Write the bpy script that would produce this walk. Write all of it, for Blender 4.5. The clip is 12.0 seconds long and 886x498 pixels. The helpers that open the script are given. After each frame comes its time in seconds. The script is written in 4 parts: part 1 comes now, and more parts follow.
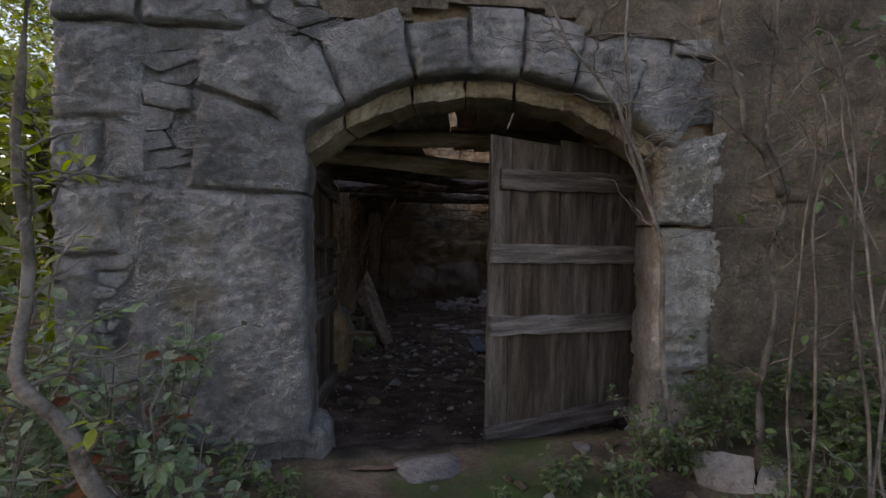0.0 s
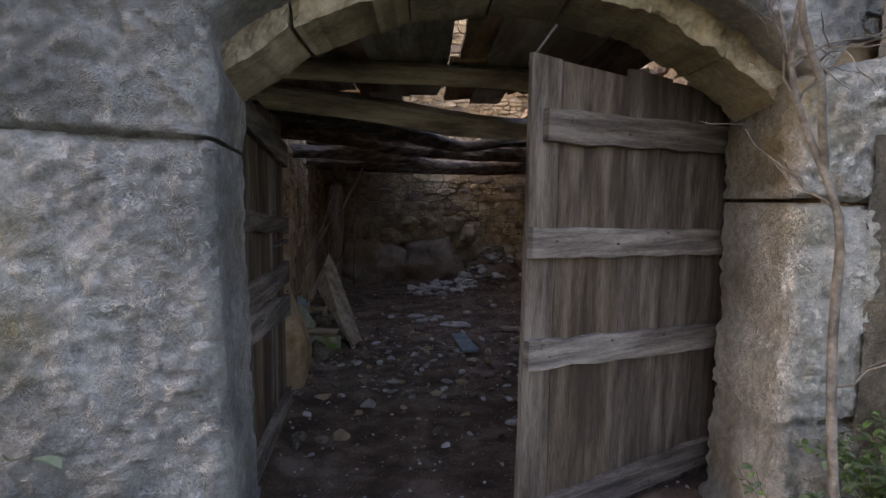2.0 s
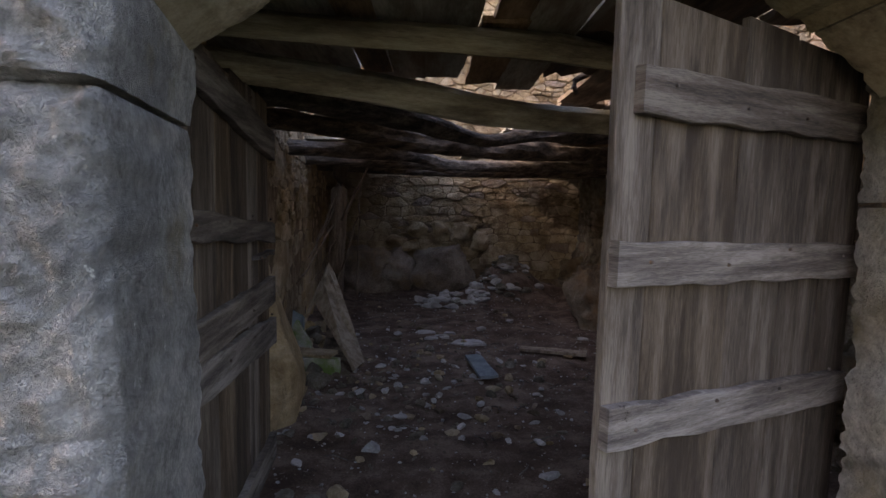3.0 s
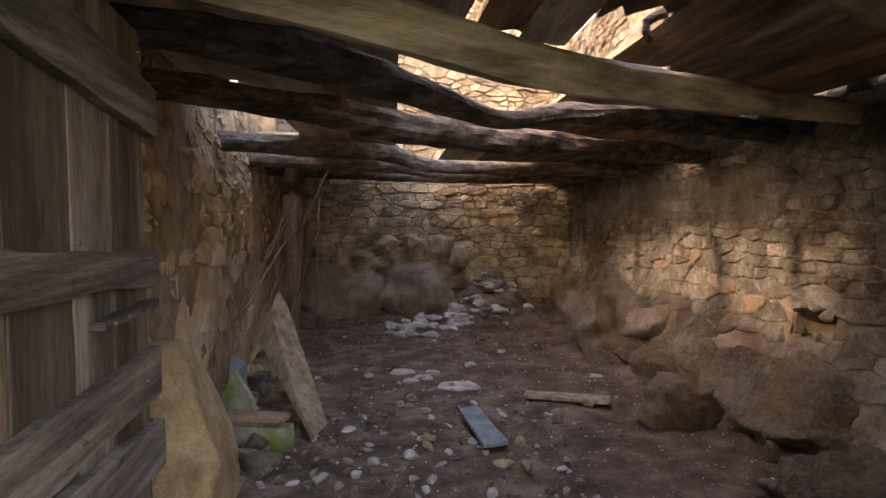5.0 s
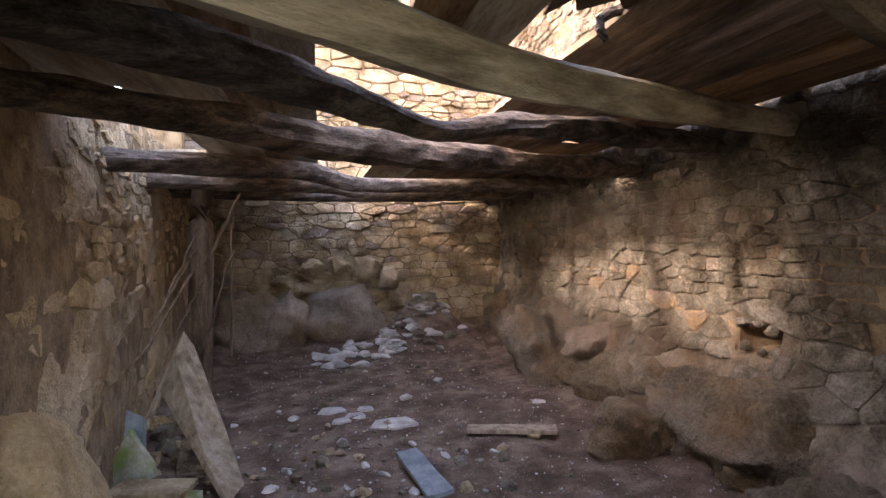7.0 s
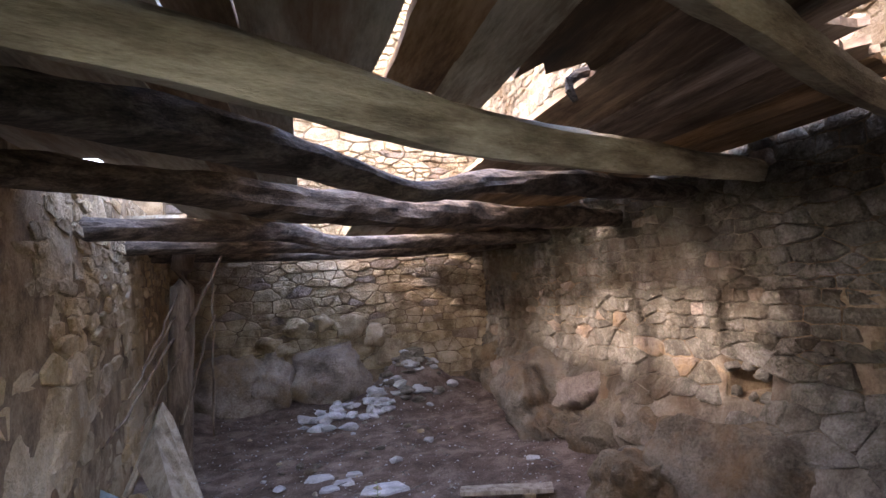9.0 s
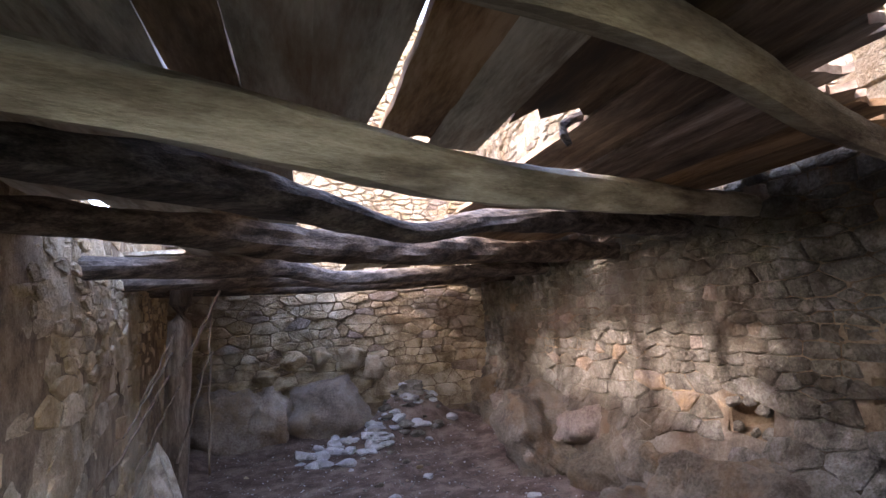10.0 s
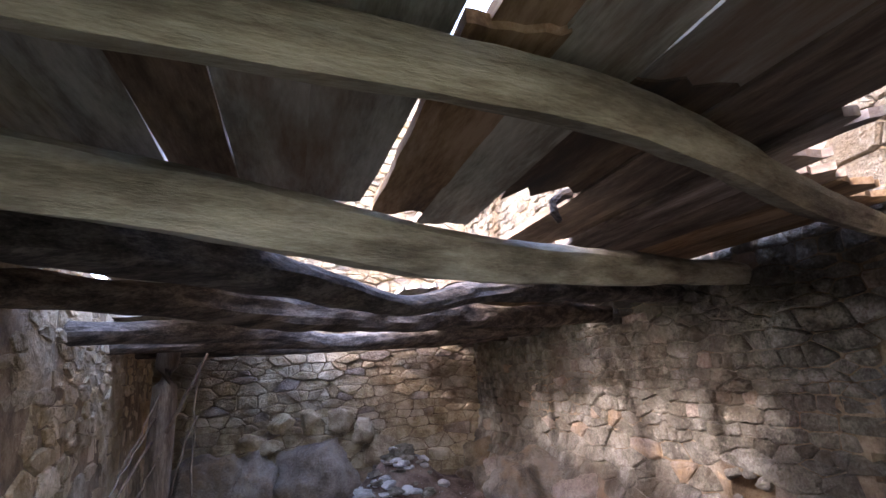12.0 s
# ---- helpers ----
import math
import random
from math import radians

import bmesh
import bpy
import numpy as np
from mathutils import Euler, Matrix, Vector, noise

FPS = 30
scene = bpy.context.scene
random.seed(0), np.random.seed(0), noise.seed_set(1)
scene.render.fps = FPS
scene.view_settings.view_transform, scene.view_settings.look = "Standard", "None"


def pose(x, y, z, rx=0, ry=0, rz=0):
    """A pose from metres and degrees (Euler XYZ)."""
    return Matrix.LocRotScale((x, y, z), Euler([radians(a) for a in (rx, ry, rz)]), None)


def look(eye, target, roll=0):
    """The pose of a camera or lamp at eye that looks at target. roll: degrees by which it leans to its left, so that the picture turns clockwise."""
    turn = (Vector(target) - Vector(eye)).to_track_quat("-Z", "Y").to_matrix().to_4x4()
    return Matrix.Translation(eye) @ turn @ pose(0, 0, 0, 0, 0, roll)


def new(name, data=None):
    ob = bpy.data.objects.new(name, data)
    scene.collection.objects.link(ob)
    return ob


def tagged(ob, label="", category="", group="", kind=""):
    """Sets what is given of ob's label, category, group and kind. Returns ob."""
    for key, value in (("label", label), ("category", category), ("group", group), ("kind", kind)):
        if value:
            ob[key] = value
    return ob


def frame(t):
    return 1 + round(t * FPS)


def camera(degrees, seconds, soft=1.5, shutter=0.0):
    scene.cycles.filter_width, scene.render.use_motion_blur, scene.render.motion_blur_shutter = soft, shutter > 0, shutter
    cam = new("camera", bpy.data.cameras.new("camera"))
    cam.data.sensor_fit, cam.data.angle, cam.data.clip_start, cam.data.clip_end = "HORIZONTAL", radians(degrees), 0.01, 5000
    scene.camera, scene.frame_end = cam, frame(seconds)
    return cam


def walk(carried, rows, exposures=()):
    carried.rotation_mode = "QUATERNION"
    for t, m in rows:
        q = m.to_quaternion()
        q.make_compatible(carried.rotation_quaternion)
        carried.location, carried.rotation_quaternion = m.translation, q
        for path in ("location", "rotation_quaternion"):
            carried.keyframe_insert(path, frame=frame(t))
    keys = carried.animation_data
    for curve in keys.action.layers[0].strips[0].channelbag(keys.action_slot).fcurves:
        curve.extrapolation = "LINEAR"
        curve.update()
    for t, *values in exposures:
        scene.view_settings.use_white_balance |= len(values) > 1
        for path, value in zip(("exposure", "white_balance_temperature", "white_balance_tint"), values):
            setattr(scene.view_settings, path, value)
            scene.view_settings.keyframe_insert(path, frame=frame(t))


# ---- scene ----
cam = camera(78.0, 12.0)
PATH = [
    (0, (0.955, 0.086, 1.605), (0.869, 2.083, 1.519), 0.2),
    (0.5, (0.786, 0.389, 1.644), (0.759, 2.385, 1.519), -0.1),
    (1, (0.725, 0.701, 1.646), (0.743, 2.695, 1.49), -0.1),
    (1.5, (0.718, 1.056, 1.643), (0.764, 3.048, 1.468), 0.1),
    (2, (0.701, 1.375, 1.605), (0.757, 3.366, 1.423), 0.3),
    (2.5, (0.645, 1.75, 1.6), (0.696, 3.742, 1.422), 0.6),
    (3, (0.62, 2.085, 1.585), (0.66, 4.079, 1.424), 0.8),
    (3.2, (0.622, 2.23, 1.589), (0.658, 4.224, 1.437), 0.8),
    (4.8, (0.492, 3.226, 1.598), (0.632, 5.217, 1.465), -0.0),
    (5, (0.479, 3.336, 1.582), (0.653, 5.325, 1.459), 0.1),
    (5.5, (0.483, 3.51, 1.594), (0.748, 5.488, 1.473), 0.0),
    (6, (0.487, 3.635, 1.609), (0.84, 5.6, 1.488), -0.1),
    (6.5, (0.493, 3.695, 1.611), (0.906, 5.648, 1.497), -0.7),
    (7, (0.492, 3.713, 1.62), (0.93, 5.663, 1.556), -1.5),
    (7.2, (0.482, 3.681, 1.639), (0.926, 5.631, 1.597), -1.7),
    (8.8, (0.496, 3.712, 1.64), (1.0, 5.645, 1.743), -4.0),
    (9, (0.509, 3.72, 1.654), (1.006, 5.653, 1.773), -3.9),
    (9.5, (0.512, 3.714, 1.682), (1.013, 5.643, 1.85), -4.1),
    (10, (0.514, 3.702, 1.707), (1.02, 5.624, 1.926), -4.3),
    (10.5, (0.514, 3.684, 1.734), (1.023, 5.598, 2.008), -4.4),
    (11, (0.519, 3.68, 1.75), (1.036, 5.586, 2.069), -4.3),
    (11.5, (0.522, 3.684, 1.77), (1.048, 5.579, 2.132), -4.2),
    (12, (0.522, 3.688, 1.785), (1.058, 5.57, 2.195), -4.2),
]
EXPOSURES = [(0.0, 1.4, 7900, 27), (1.0, 2.6, 7800, 26), (2.5, 2.45, 7800, 27), (3.2, 2.7, 7900, 28), (4.8, 4.0, 10000, 34), (6.5, 4.5, 8900, 32), (9.0, 4.7, 7300, 30), (12.0, 4.8, 6500, 29)]
walk(cam, [(t, look(eye, target, roll)) for t, eye, target, roll in PATH], EXPOSURES)

# ---- world and sun ----
SUN_EL, SUN_AZ = 28.5, -111.0   # degrees; azimuth from +y, positive towards +x
world = bpy.data.worlds.new("sky")
scene.world = world
world.use_nodes = True
wn = world.node_tree
sky = wn.nodes.new("ShaderNodeTexSky")
sky.sky_type = "NISHITA"
sky.sun_disc = False
sky.sun_elevation = radians(SUN_EL)
sky.sun_rotation = radians(SUN_AZ)
wn.links.new(sky.outputs["Color"], wn.nodes["Background"].inputs["Color"])
wn.nodes["Background"].inputs["Strength"].default_value = 0.14
sun_data = bpy.data.lights.new("sun", "SUN")
sun_data.energy, sun_data.angle, sun_data.color = 0.32, radians(5.5), (1.0, 0.99, 0.97)
sun = new("sun", sun_data)
to_sun = Vector((math.sin(radians(SUN_AZ)) * math.cos(radians(SUN_EL)), math.cos(radians(SUN_AZ)) * math.cos(radians(SUN_EL)), math.sin(radians(SUN_EL))))
sun.matrix_world = look(to_sun * 40, (0, 0, 0))


# ---- materials ----
def material(name, colors, scale=3.0, fine=40.0, rough=0.9, bump=0.4, bump_dist=0.01, stretch=(1, 1, 1), vary=0.25, spots=None, spot_scale=9.0, spot_at=0.62, translucent=0.0, detail=8.0, stain=None, moss=None, pits=0.0, pit_depth=0.02, pit_shade=0.78):
    """Two scales of noise over a ramp of colours, a change from piece to piece, spots and a fine bump."""
    m = bpy.data.materials.new(name)
    m.use_nodes = True
    t = m.node_tree
    t.nodes.clear()
    N, L = t.nodes.new, t.links.new
    out, bs = N("ShaderNodeOutputMaterial"), N("ShaderNodeBsdfPrincipled")
    bs.inputs["Roughness"].default_value = rough
    bs.inputs["Specular IOR Level"].default_value = 0.25
    geo, info, mp = N("ShaderNodeNewGeometry"), N("ShaderNodeObjectInfo"), N("ShaderNodeMapping")
    mp.inputs["Scale"].default_value = stretch
    L(geo.outputs["Position"], mp.inputs["Vector"])
    n1, n2 = N("ShaderNodeTexNoise"), N("ShaderNodeTexNoise")
    n1.inputs["Scale"].default_value, n1.inputs["Detail"].default_value, n1.inputs["Roughness"].default_value = scale, detail, 0.62
    n2.inputs["Scale"].default_value, n2.inputs["Detail"].default_value, n2.inputs["Roughness"].default_value = fine, 6, 0.7
    L(mp.outputs["Vector"], n1.inputs["Vector"])
    L(mp.outputs["Vector"], n2.inputs["Vector"])
    mix = N("ShaderNodeMath")
    mix.operation = "MULTIPLY_ADD"
    mix.inputs[1].default_value = 0.35
    L(n2.outputs["Fac"], mix.inputs[0])
    half = N("ShaderNodeMath")
    half.operation = "MULTIPLY"
    half.inputs[1].default_value = 0.65
    L(n1.outputs["Fac"], half.inputs[0])
    L(half.outputs[0], mix.inputs[2])
    ramp = N("ShaderNodeValToRGB")
    e = ramp.color_ramp.elements
    for i, c in enumerate(colors):
        p = 0.40 + 0.20 * i / max(1, len(colors) - 1)
        el = e[i] if i < 2 else e.new(p)
        el.position, el.color = p, (*c, 1)
    L(mix.outputs[0], ramp.inputs["Fac"])
    col = ramp.outputs["Color"]
    # brightness from piece to piece
    addr = N("ShaderNodeMath")
    addr.operation = "ADD"
    L(info.outputs["Random"], addr.inputs[0])
    L(geo.outputs["Random Per Island"], addr.inputs[1])
    fr = N("ShaderNodeMath")
    fr.operation = "FRACT"
    L(addr.outputs[0], fr.inputs[0])
    rng = N("ShaderNodeMapRange")
    rng.inputs["To Min"].default_value, rng.inputs["To Max"].default_value = 1 - vary, 1 + vary
    L(fr.outputs[0], rng.inputs["Value"])
    hsv = N("ShaderNodeHueSaturation")
    L(col, hsv.inputs["Color"])
    L(rng.outputs["Result"], hsv.inputs["Value"])
    sat = N("ShaderNodeMapRange")
    sat.inputs["To Min"].default_value, sat.inputs["To Max"].default_value = 1 + vary, 1 - vary
    hop = N("ShaderNodeMath")
    hop.operation = "PINGPONG"
    hop.inputs[1].default_value = 0.31
    L(fr.outputs[0], hop.inputs[0])
    L(hop.outputs[0], sat.inputs["Value"])
    sat.inputs["From Max"].default_value = 0.31
    L(sat.outputs["Result"], hsv.inputs["Saturation"])
    col = hsv.outputs["Color"]

    def layer(col, color, sc, at, width=0.06, st=None, rough_=0.65):
        n = N("ShaderNodeTexNoise")
        n.inputs["Scale"].default_value, n.inputs["Detail"].default_value, n.inputs["Roughness"].default_value = sc, 9, rough_
        if st:
            m2 = N("ShaderNodeMapping")
            m2.inputs["Scale"].default_value = st
            L(geo.outputs["Position"], m2.inputs["Vector"])
            L(m2.outputs["Vector"], n.inputs["Vector"])
        else:
            L(geo.outputs["Position"], n.inputs["Vector"])
        r = N("ShaderNodeMapRange")
        r.inputs["From Min"].default_value, r.inputs["From Max"].default_value = at - width, at + width
        L(n.outputs["Fac"], r.inputs["Value"])
        mx = N("ShaderNodeMix")
        mx.data_type = "RGBA"
        L(r.outputs["Result"], mx.inputs["Factor"])
        L(col, mx.inputs["A"])
        mx.inputs["B"].default_value = (*color, 1)
        return mx.outputs["Result"]

    if stain:
        col = layer(col, stain[0], stain[1], stain[2], 0.1, stain[3] if len(stain) > 3 else None)
    if moss:
        col = layer(col, moss[0], moss[1], moss[2], 0.08)
    if spots:
        col = layer(col, spots, spot_scale, spot_at, 0.02)
    L(col, bs.inputs["Base Color"])
    b = N("ShaderNodeBump")
    b.inputs["Strength"].default_value, b.inputs["Distance"].default_value = bump, bump_dist
    L(mix.outputs[0], b.inputs["Height"])
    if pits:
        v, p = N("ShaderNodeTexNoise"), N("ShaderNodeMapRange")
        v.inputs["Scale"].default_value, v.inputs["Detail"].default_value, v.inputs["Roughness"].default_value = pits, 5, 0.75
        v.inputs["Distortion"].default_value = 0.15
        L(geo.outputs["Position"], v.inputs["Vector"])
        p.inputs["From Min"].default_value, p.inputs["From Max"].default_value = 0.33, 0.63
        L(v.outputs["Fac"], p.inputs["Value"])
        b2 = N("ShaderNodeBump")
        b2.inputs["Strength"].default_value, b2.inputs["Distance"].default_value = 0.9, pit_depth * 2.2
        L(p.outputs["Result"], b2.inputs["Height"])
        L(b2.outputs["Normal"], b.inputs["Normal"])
        # Shade of the pits put into the colour: darker where the bump lies low.
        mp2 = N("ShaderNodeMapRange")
        mp2.inputs["To Min"].default_value = pit_shade
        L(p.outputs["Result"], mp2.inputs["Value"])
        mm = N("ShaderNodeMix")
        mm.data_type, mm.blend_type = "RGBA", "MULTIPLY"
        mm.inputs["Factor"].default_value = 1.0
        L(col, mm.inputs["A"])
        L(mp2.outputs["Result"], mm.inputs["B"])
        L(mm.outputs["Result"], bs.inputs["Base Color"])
    L(b.outputs["Normal"], bs.inputs["Normal"])
    if translucent:
        tr, ms = N("ShaderNodeBsdfTranslucent"), N("ShaderNodeMixShader")
        L(col, tr.inputs["Color"])
        ms.inputs["Fac"].default_value = translucent
        L(bs.outputs["BSDF"], ms.inputs[1])
        L(tr.outputs["BSDF"], ms.inputs[2])
        L(ms.outputs["Shader"], out.inputs["Surface"])
    else:
        L(bs.outputs["BSDF"], out.inputs["Surface"])
    return m


M_ASHLAR = material("grey_limestone", [(0.28, 0.275, 0.255), (0.54, 0.53, 0.495), (0.76, 0.74, 0.69)], 3.6, 95, bump=1.0, bump_dist=0.06, vary=0.1, pits=30, pit_depth=0.05, pit_shade=0.6, spots=(0.76, 0.75, 0.70), spot_scale=26, spot_at=0.69, stain=((0.29, 0.285, 0.27), 1.4, 0.56), moss=((0.33, 0.27, 0.15), 1.9, 0.66))
M_SOFFIT = material("yellow_limestone", [(0.16, 0.125, 0.08), (0.30, 0.25, 0.165), (0.43, 0.37, 0.26)], 3.0, 40, bump=0.7, bump_dist=0.02, vary=0.12, stain=((0.2, 0.17, 0.11), 2.3, 0.6))
M_RENDER = material("ochre_lime_render", [(0.21, 0.17, 0.12), (0.34, 0.275, 0.195), (0.46, 0.38, 0.28)], 5.0, 80, bump=1.0, bump_dist=0.025, vary=0.05, pits=30, pit_depth=0.03, pit_shade=0.65, stain=((0.16, 0.14, 0.12), 1.3, 0.58))
M_JAMB = material("pale_yellow_jamb_stone", [(0.50, 0.485, 0.42), (0.67, 0.655, 0.585), (0.78, 0.765, 0.70)], 6, 80, bump=1.0, bump_dist=0.04, vary=0.1, pits=24, pit_depth=0.035, pit_shade=0.65, stain=((0.42, 0.35, 0.2), 1.8, 0.6))
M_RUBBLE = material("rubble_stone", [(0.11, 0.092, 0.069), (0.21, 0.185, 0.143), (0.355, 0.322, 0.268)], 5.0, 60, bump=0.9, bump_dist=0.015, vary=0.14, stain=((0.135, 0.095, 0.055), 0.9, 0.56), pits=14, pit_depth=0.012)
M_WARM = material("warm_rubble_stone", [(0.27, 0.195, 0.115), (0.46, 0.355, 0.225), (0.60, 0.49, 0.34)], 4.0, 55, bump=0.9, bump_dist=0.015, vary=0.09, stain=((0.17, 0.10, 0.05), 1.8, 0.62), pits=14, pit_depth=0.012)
M_MORTAR = material("clay_mortar", [(0.13, 0.09, 0.055), (0.24, 0.17, 0.105), (0.34, 0.26, 0.17)], 6, 50, bump=1.0, bump_dist=0.03, vary=0.0)
M_EARTHMORTAR = material("pale_earth_mortar", [(0.11, 0.086, 0.06), (0.20, 0.163, 0.12), (0.30, 0.255, 0.195)], 6, 50, bump=1.0, bump_dist=0.03, vary=0.0, stain=((0.16, 0.10, 0.055), 1.6, 0.6))
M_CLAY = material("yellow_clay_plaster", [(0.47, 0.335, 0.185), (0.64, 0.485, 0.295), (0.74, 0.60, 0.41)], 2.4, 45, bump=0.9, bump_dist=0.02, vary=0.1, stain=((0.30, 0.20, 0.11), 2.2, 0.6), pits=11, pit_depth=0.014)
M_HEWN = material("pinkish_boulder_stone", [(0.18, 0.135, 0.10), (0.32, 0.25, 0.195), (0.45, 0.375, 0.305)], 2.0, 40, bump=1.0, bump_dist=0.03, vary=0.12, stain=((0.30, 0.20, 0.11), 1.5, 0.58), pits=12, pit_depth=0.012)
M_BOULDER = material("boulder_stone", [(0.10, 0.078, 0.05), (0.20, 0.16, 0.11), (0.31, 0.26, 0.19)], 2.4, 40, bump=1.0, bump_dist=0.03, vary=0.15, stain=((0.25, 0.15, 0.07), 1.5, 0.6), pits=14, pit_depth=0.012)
M_PALE = material("pale_broken_stone", [(0.26, 0.25, 0.235), (0.40, 0.385, 0.365), (0.54, 0.52, 0.50)], 6, 60, bump=0.7, bump_dist=0.01, vary=0.2)
M_MOSSY = material("mossy_stone", [(0.22, 0.22, 0.18), (0.34, 0.33, 0.28), (0.46, 0.45, 0.40)], 5, 50, bump=0.8, bump_dist=0.01, vary=0.1, moss=((0.16, 0.24, 0.07), 4, 0.5))
M_SLATE = material("blue_slate", [(0.14, 0.18, 0.20), (0.20, 0.25, 0.27), (0.28, 0.33, 0.34)], 6, 50, bump=0.4, vary=0.1)
M_EARTH = material("earth_floor", [(0.06, 0.038, 0.027), (0.125, 0.085, 0.062), (0.235, 0.172, 0.135)], 3.5, 70, bump=1.0, bump_dist=0.02, vary=0.0, spots=(0.36, 0.31, 0.27), spot_scale=26, spot_at=0.66)
M_SOIL = material("leaf_litter_soil", [(0.05, 0.04, 0.03), (0.11, 0.085, 0.06), (0.19, 0.15, 0.11)], 3, 45, bump=1.0, bump_dist=0.03, vary=0.0, moss=((0.06, 0.10, 0.03), 1.2, 0.55))
M_DOOR = material("weathered_door_wood", [(0.055, 0.041, 0.031), (0.125, 0.097, 0.073), (0.225, 0.185, 0.148)], 2.6, 50, bump=1.0, bump_dist=0.006, stretch=(4, 4, 0.3), vary=0.36, spots=(0.03, 0.022, 0.016), spot_scale=7, spot_at=0.71, stain=((0.045, 0.033, 0.025), 3.0, 0.57, (4, 4, 0.7)))
M_LEDGE = material("weathered_batten_wood", [(0.06, 0.05, 0.043), (0.14, 0.117, 0.1), (0.26, 0.23, 0.2)], 3.0, 50, bump=1.0, bump_dist=0.008, stretch=(0.6, 0.6, 8), vary=0.2, spots=(0.025, 0.02, 0.015), spot_scale=9, spot_at=0.68)
M_BEAM = material("hewn_beam_wood", [(0.22, 0.185, 0.125), (0.37, 0.325, 0.225), (0.50, 0.45, 0.33)], 2.5, 30, bump=1.0, bump_dist=0.02, stretch=(0.6, 1.8, 7), vary=0.1, stain=((0.10, 0.075, 0.052), 1.2, 0.55, (0.8, 1.5, 4)))
M_CHAR = material("rotten_charred_wood", [(0.045, 0.035, 0.028), (0.12, 0.092, 0.07), (0.27, 0.21, 0.16)], 4.0, 30, bump=1.0, bump_dist=0.03, stretch=(0.8, 4, 5), vary=0.2)
M_PLANK = material("ceiling_plank_wood", [(0.25, 0.22, 0.165), (0.45, 0.41, 0.315), (0.60, 0.555, 0.44)], 2.2, 18, bump=0.5, bump_dist=0.005, stretch=(3.5, 0.6, 3.5), vary=0.2, stain=((0.24, 0.145, 0.085), 1.1, 0.58, (3, 0.5, 3)))
M_PLANK_BROWN = material("brown_ceiling_plank_wood", [(0.16, 0.105, 0.066), (0.33, 0.23, 0.15), (0.47, 0.35, 0.245)], 2.2, 18, bump=0.6, bump_dist=0.006, stretch=(3.5, 0.6, 3.5), vary=0.3, stain=((0.07, 0.05, 0.035), 1.1, 0.55, (3, 0.5, 3)))
M_BOARD = material("loose_board_wood", [(0.16, 0.12, 0.085), (0.28, 0.225, 0.165), (0.38, 0.32, 0.25)], 3, 30, bump=0.6, bump_dist=0.006, stretch=(5, 5, 0.8), vary=0.1)
M_BARK = material("grey_bark", [(0.07, 0.06, 0.05), (0.135, 0.12, 0.10), (0.22, 0.20, 0.17)], 9, 60, bump=0.8, bump_dist=0.006, vary=0.2)
M_LEAF = material("green_leaf", [(0.08, 0.13, 0.055), (0.125, 0.19, 0.08), (0.19, 0.255, 0.12)], 8, 60, rough=0.55, bump=0.1, vary=0.35, translucent=0.35)
M_LEAF_PALE = material("pale_green_leaf", [(0.12, 0.18, 0.09), (0.20, 0.27, 0.15), (0.28, 0.34, 0.21)], 8, 60, rough=0.45, bump=0.1, vary=0.3, translucent=0.3)
# Backlight put into the colour: a brighter, yellower copy of the leaf green.
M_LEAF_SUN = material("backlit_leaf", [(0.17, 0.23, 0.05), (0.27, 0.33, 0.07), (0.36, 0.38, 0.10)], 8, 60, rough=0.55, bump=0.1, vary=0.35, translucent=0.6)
M_LEAF_DRY = material("dry_leaf", [(0.11, 0.05, 0.03), (0.17, 0.08, 0.05), (0.22, 0.12, 0.08)], 8, 60, rough=0.8, bump=0.2, vary=0.3, translucent=0.2)
M_POST = material("brown_post_wood", [(0.075, 0.05, 0.033), (0.15, 0.105, 0.072), (0.25, 0.19, 0.135)], 3, 26, bump=0.8, bump_dist=0.01, stretch=(4, 4, 0.7), vary=0.1)
M_RUST = material("rusty_iron", [(0.05, 0.04, 0.035), (0.1, 0.075, 0.06), (0.16, 0.1, 0.07)], 20, 80, rough=0.7, bump=0.4, bump_dist=0.002, vary=0.2)


# ---- mesh helpers ----
def solid(name, V, F, mat, parent=None, label="", smooth=False):
    me = bpy.data.meshes.new(name)
    me.from_pydata([tuple(v) for v in V], [], F)
    me.materials.append(mat)
    if smooth:
        me.shade_smooth()
    ob = new(name, me)
    if parent is not None:
        ob.parent = parent
    if label:
        tagged(ob, label)
    return ob


def thing(name, label, category, group="", kind="", at=(0, 0, 0)):
    ob = new(name)
    ob.empty_display_size = 0.1
    ob.location = at
    return tagged(ob, label, category, group, kind)


def join_mesh(parts):
    V, F = [], []
    for v, f in parts:
        k = len(V)
        V += list(v)
        F += [tuple(i + k for i in q) for q in f]
    return V, F


def box(x0, x1, y0, y1, z0, z1):
    V = [(x, y, z) for z in (z0, z1) for y in (y0, y1) for x in (x0, x1)]
    return V, [(0, 2, 3, 1), (4, 5, 7, 6), (0, 1, 5, 4), (2, 6, 7, 3), (0, 4, 6, 2), (1, 3, 7, 5)]


def prism(poly, z0, z1):
    """An upright prism on a counter-clockwise outline."""
    n = len(poly)
    V = [(x, y, z0) for x, y in poly] + [(x, y, z1) for x, y in poly]
    F = [tuple(reversed(range(n))), tuple(range(n, 2 * n))] + [(i, (i + 1) % n, n + (i + 1) % n, n + i) for i in range(n)]
    return V, F


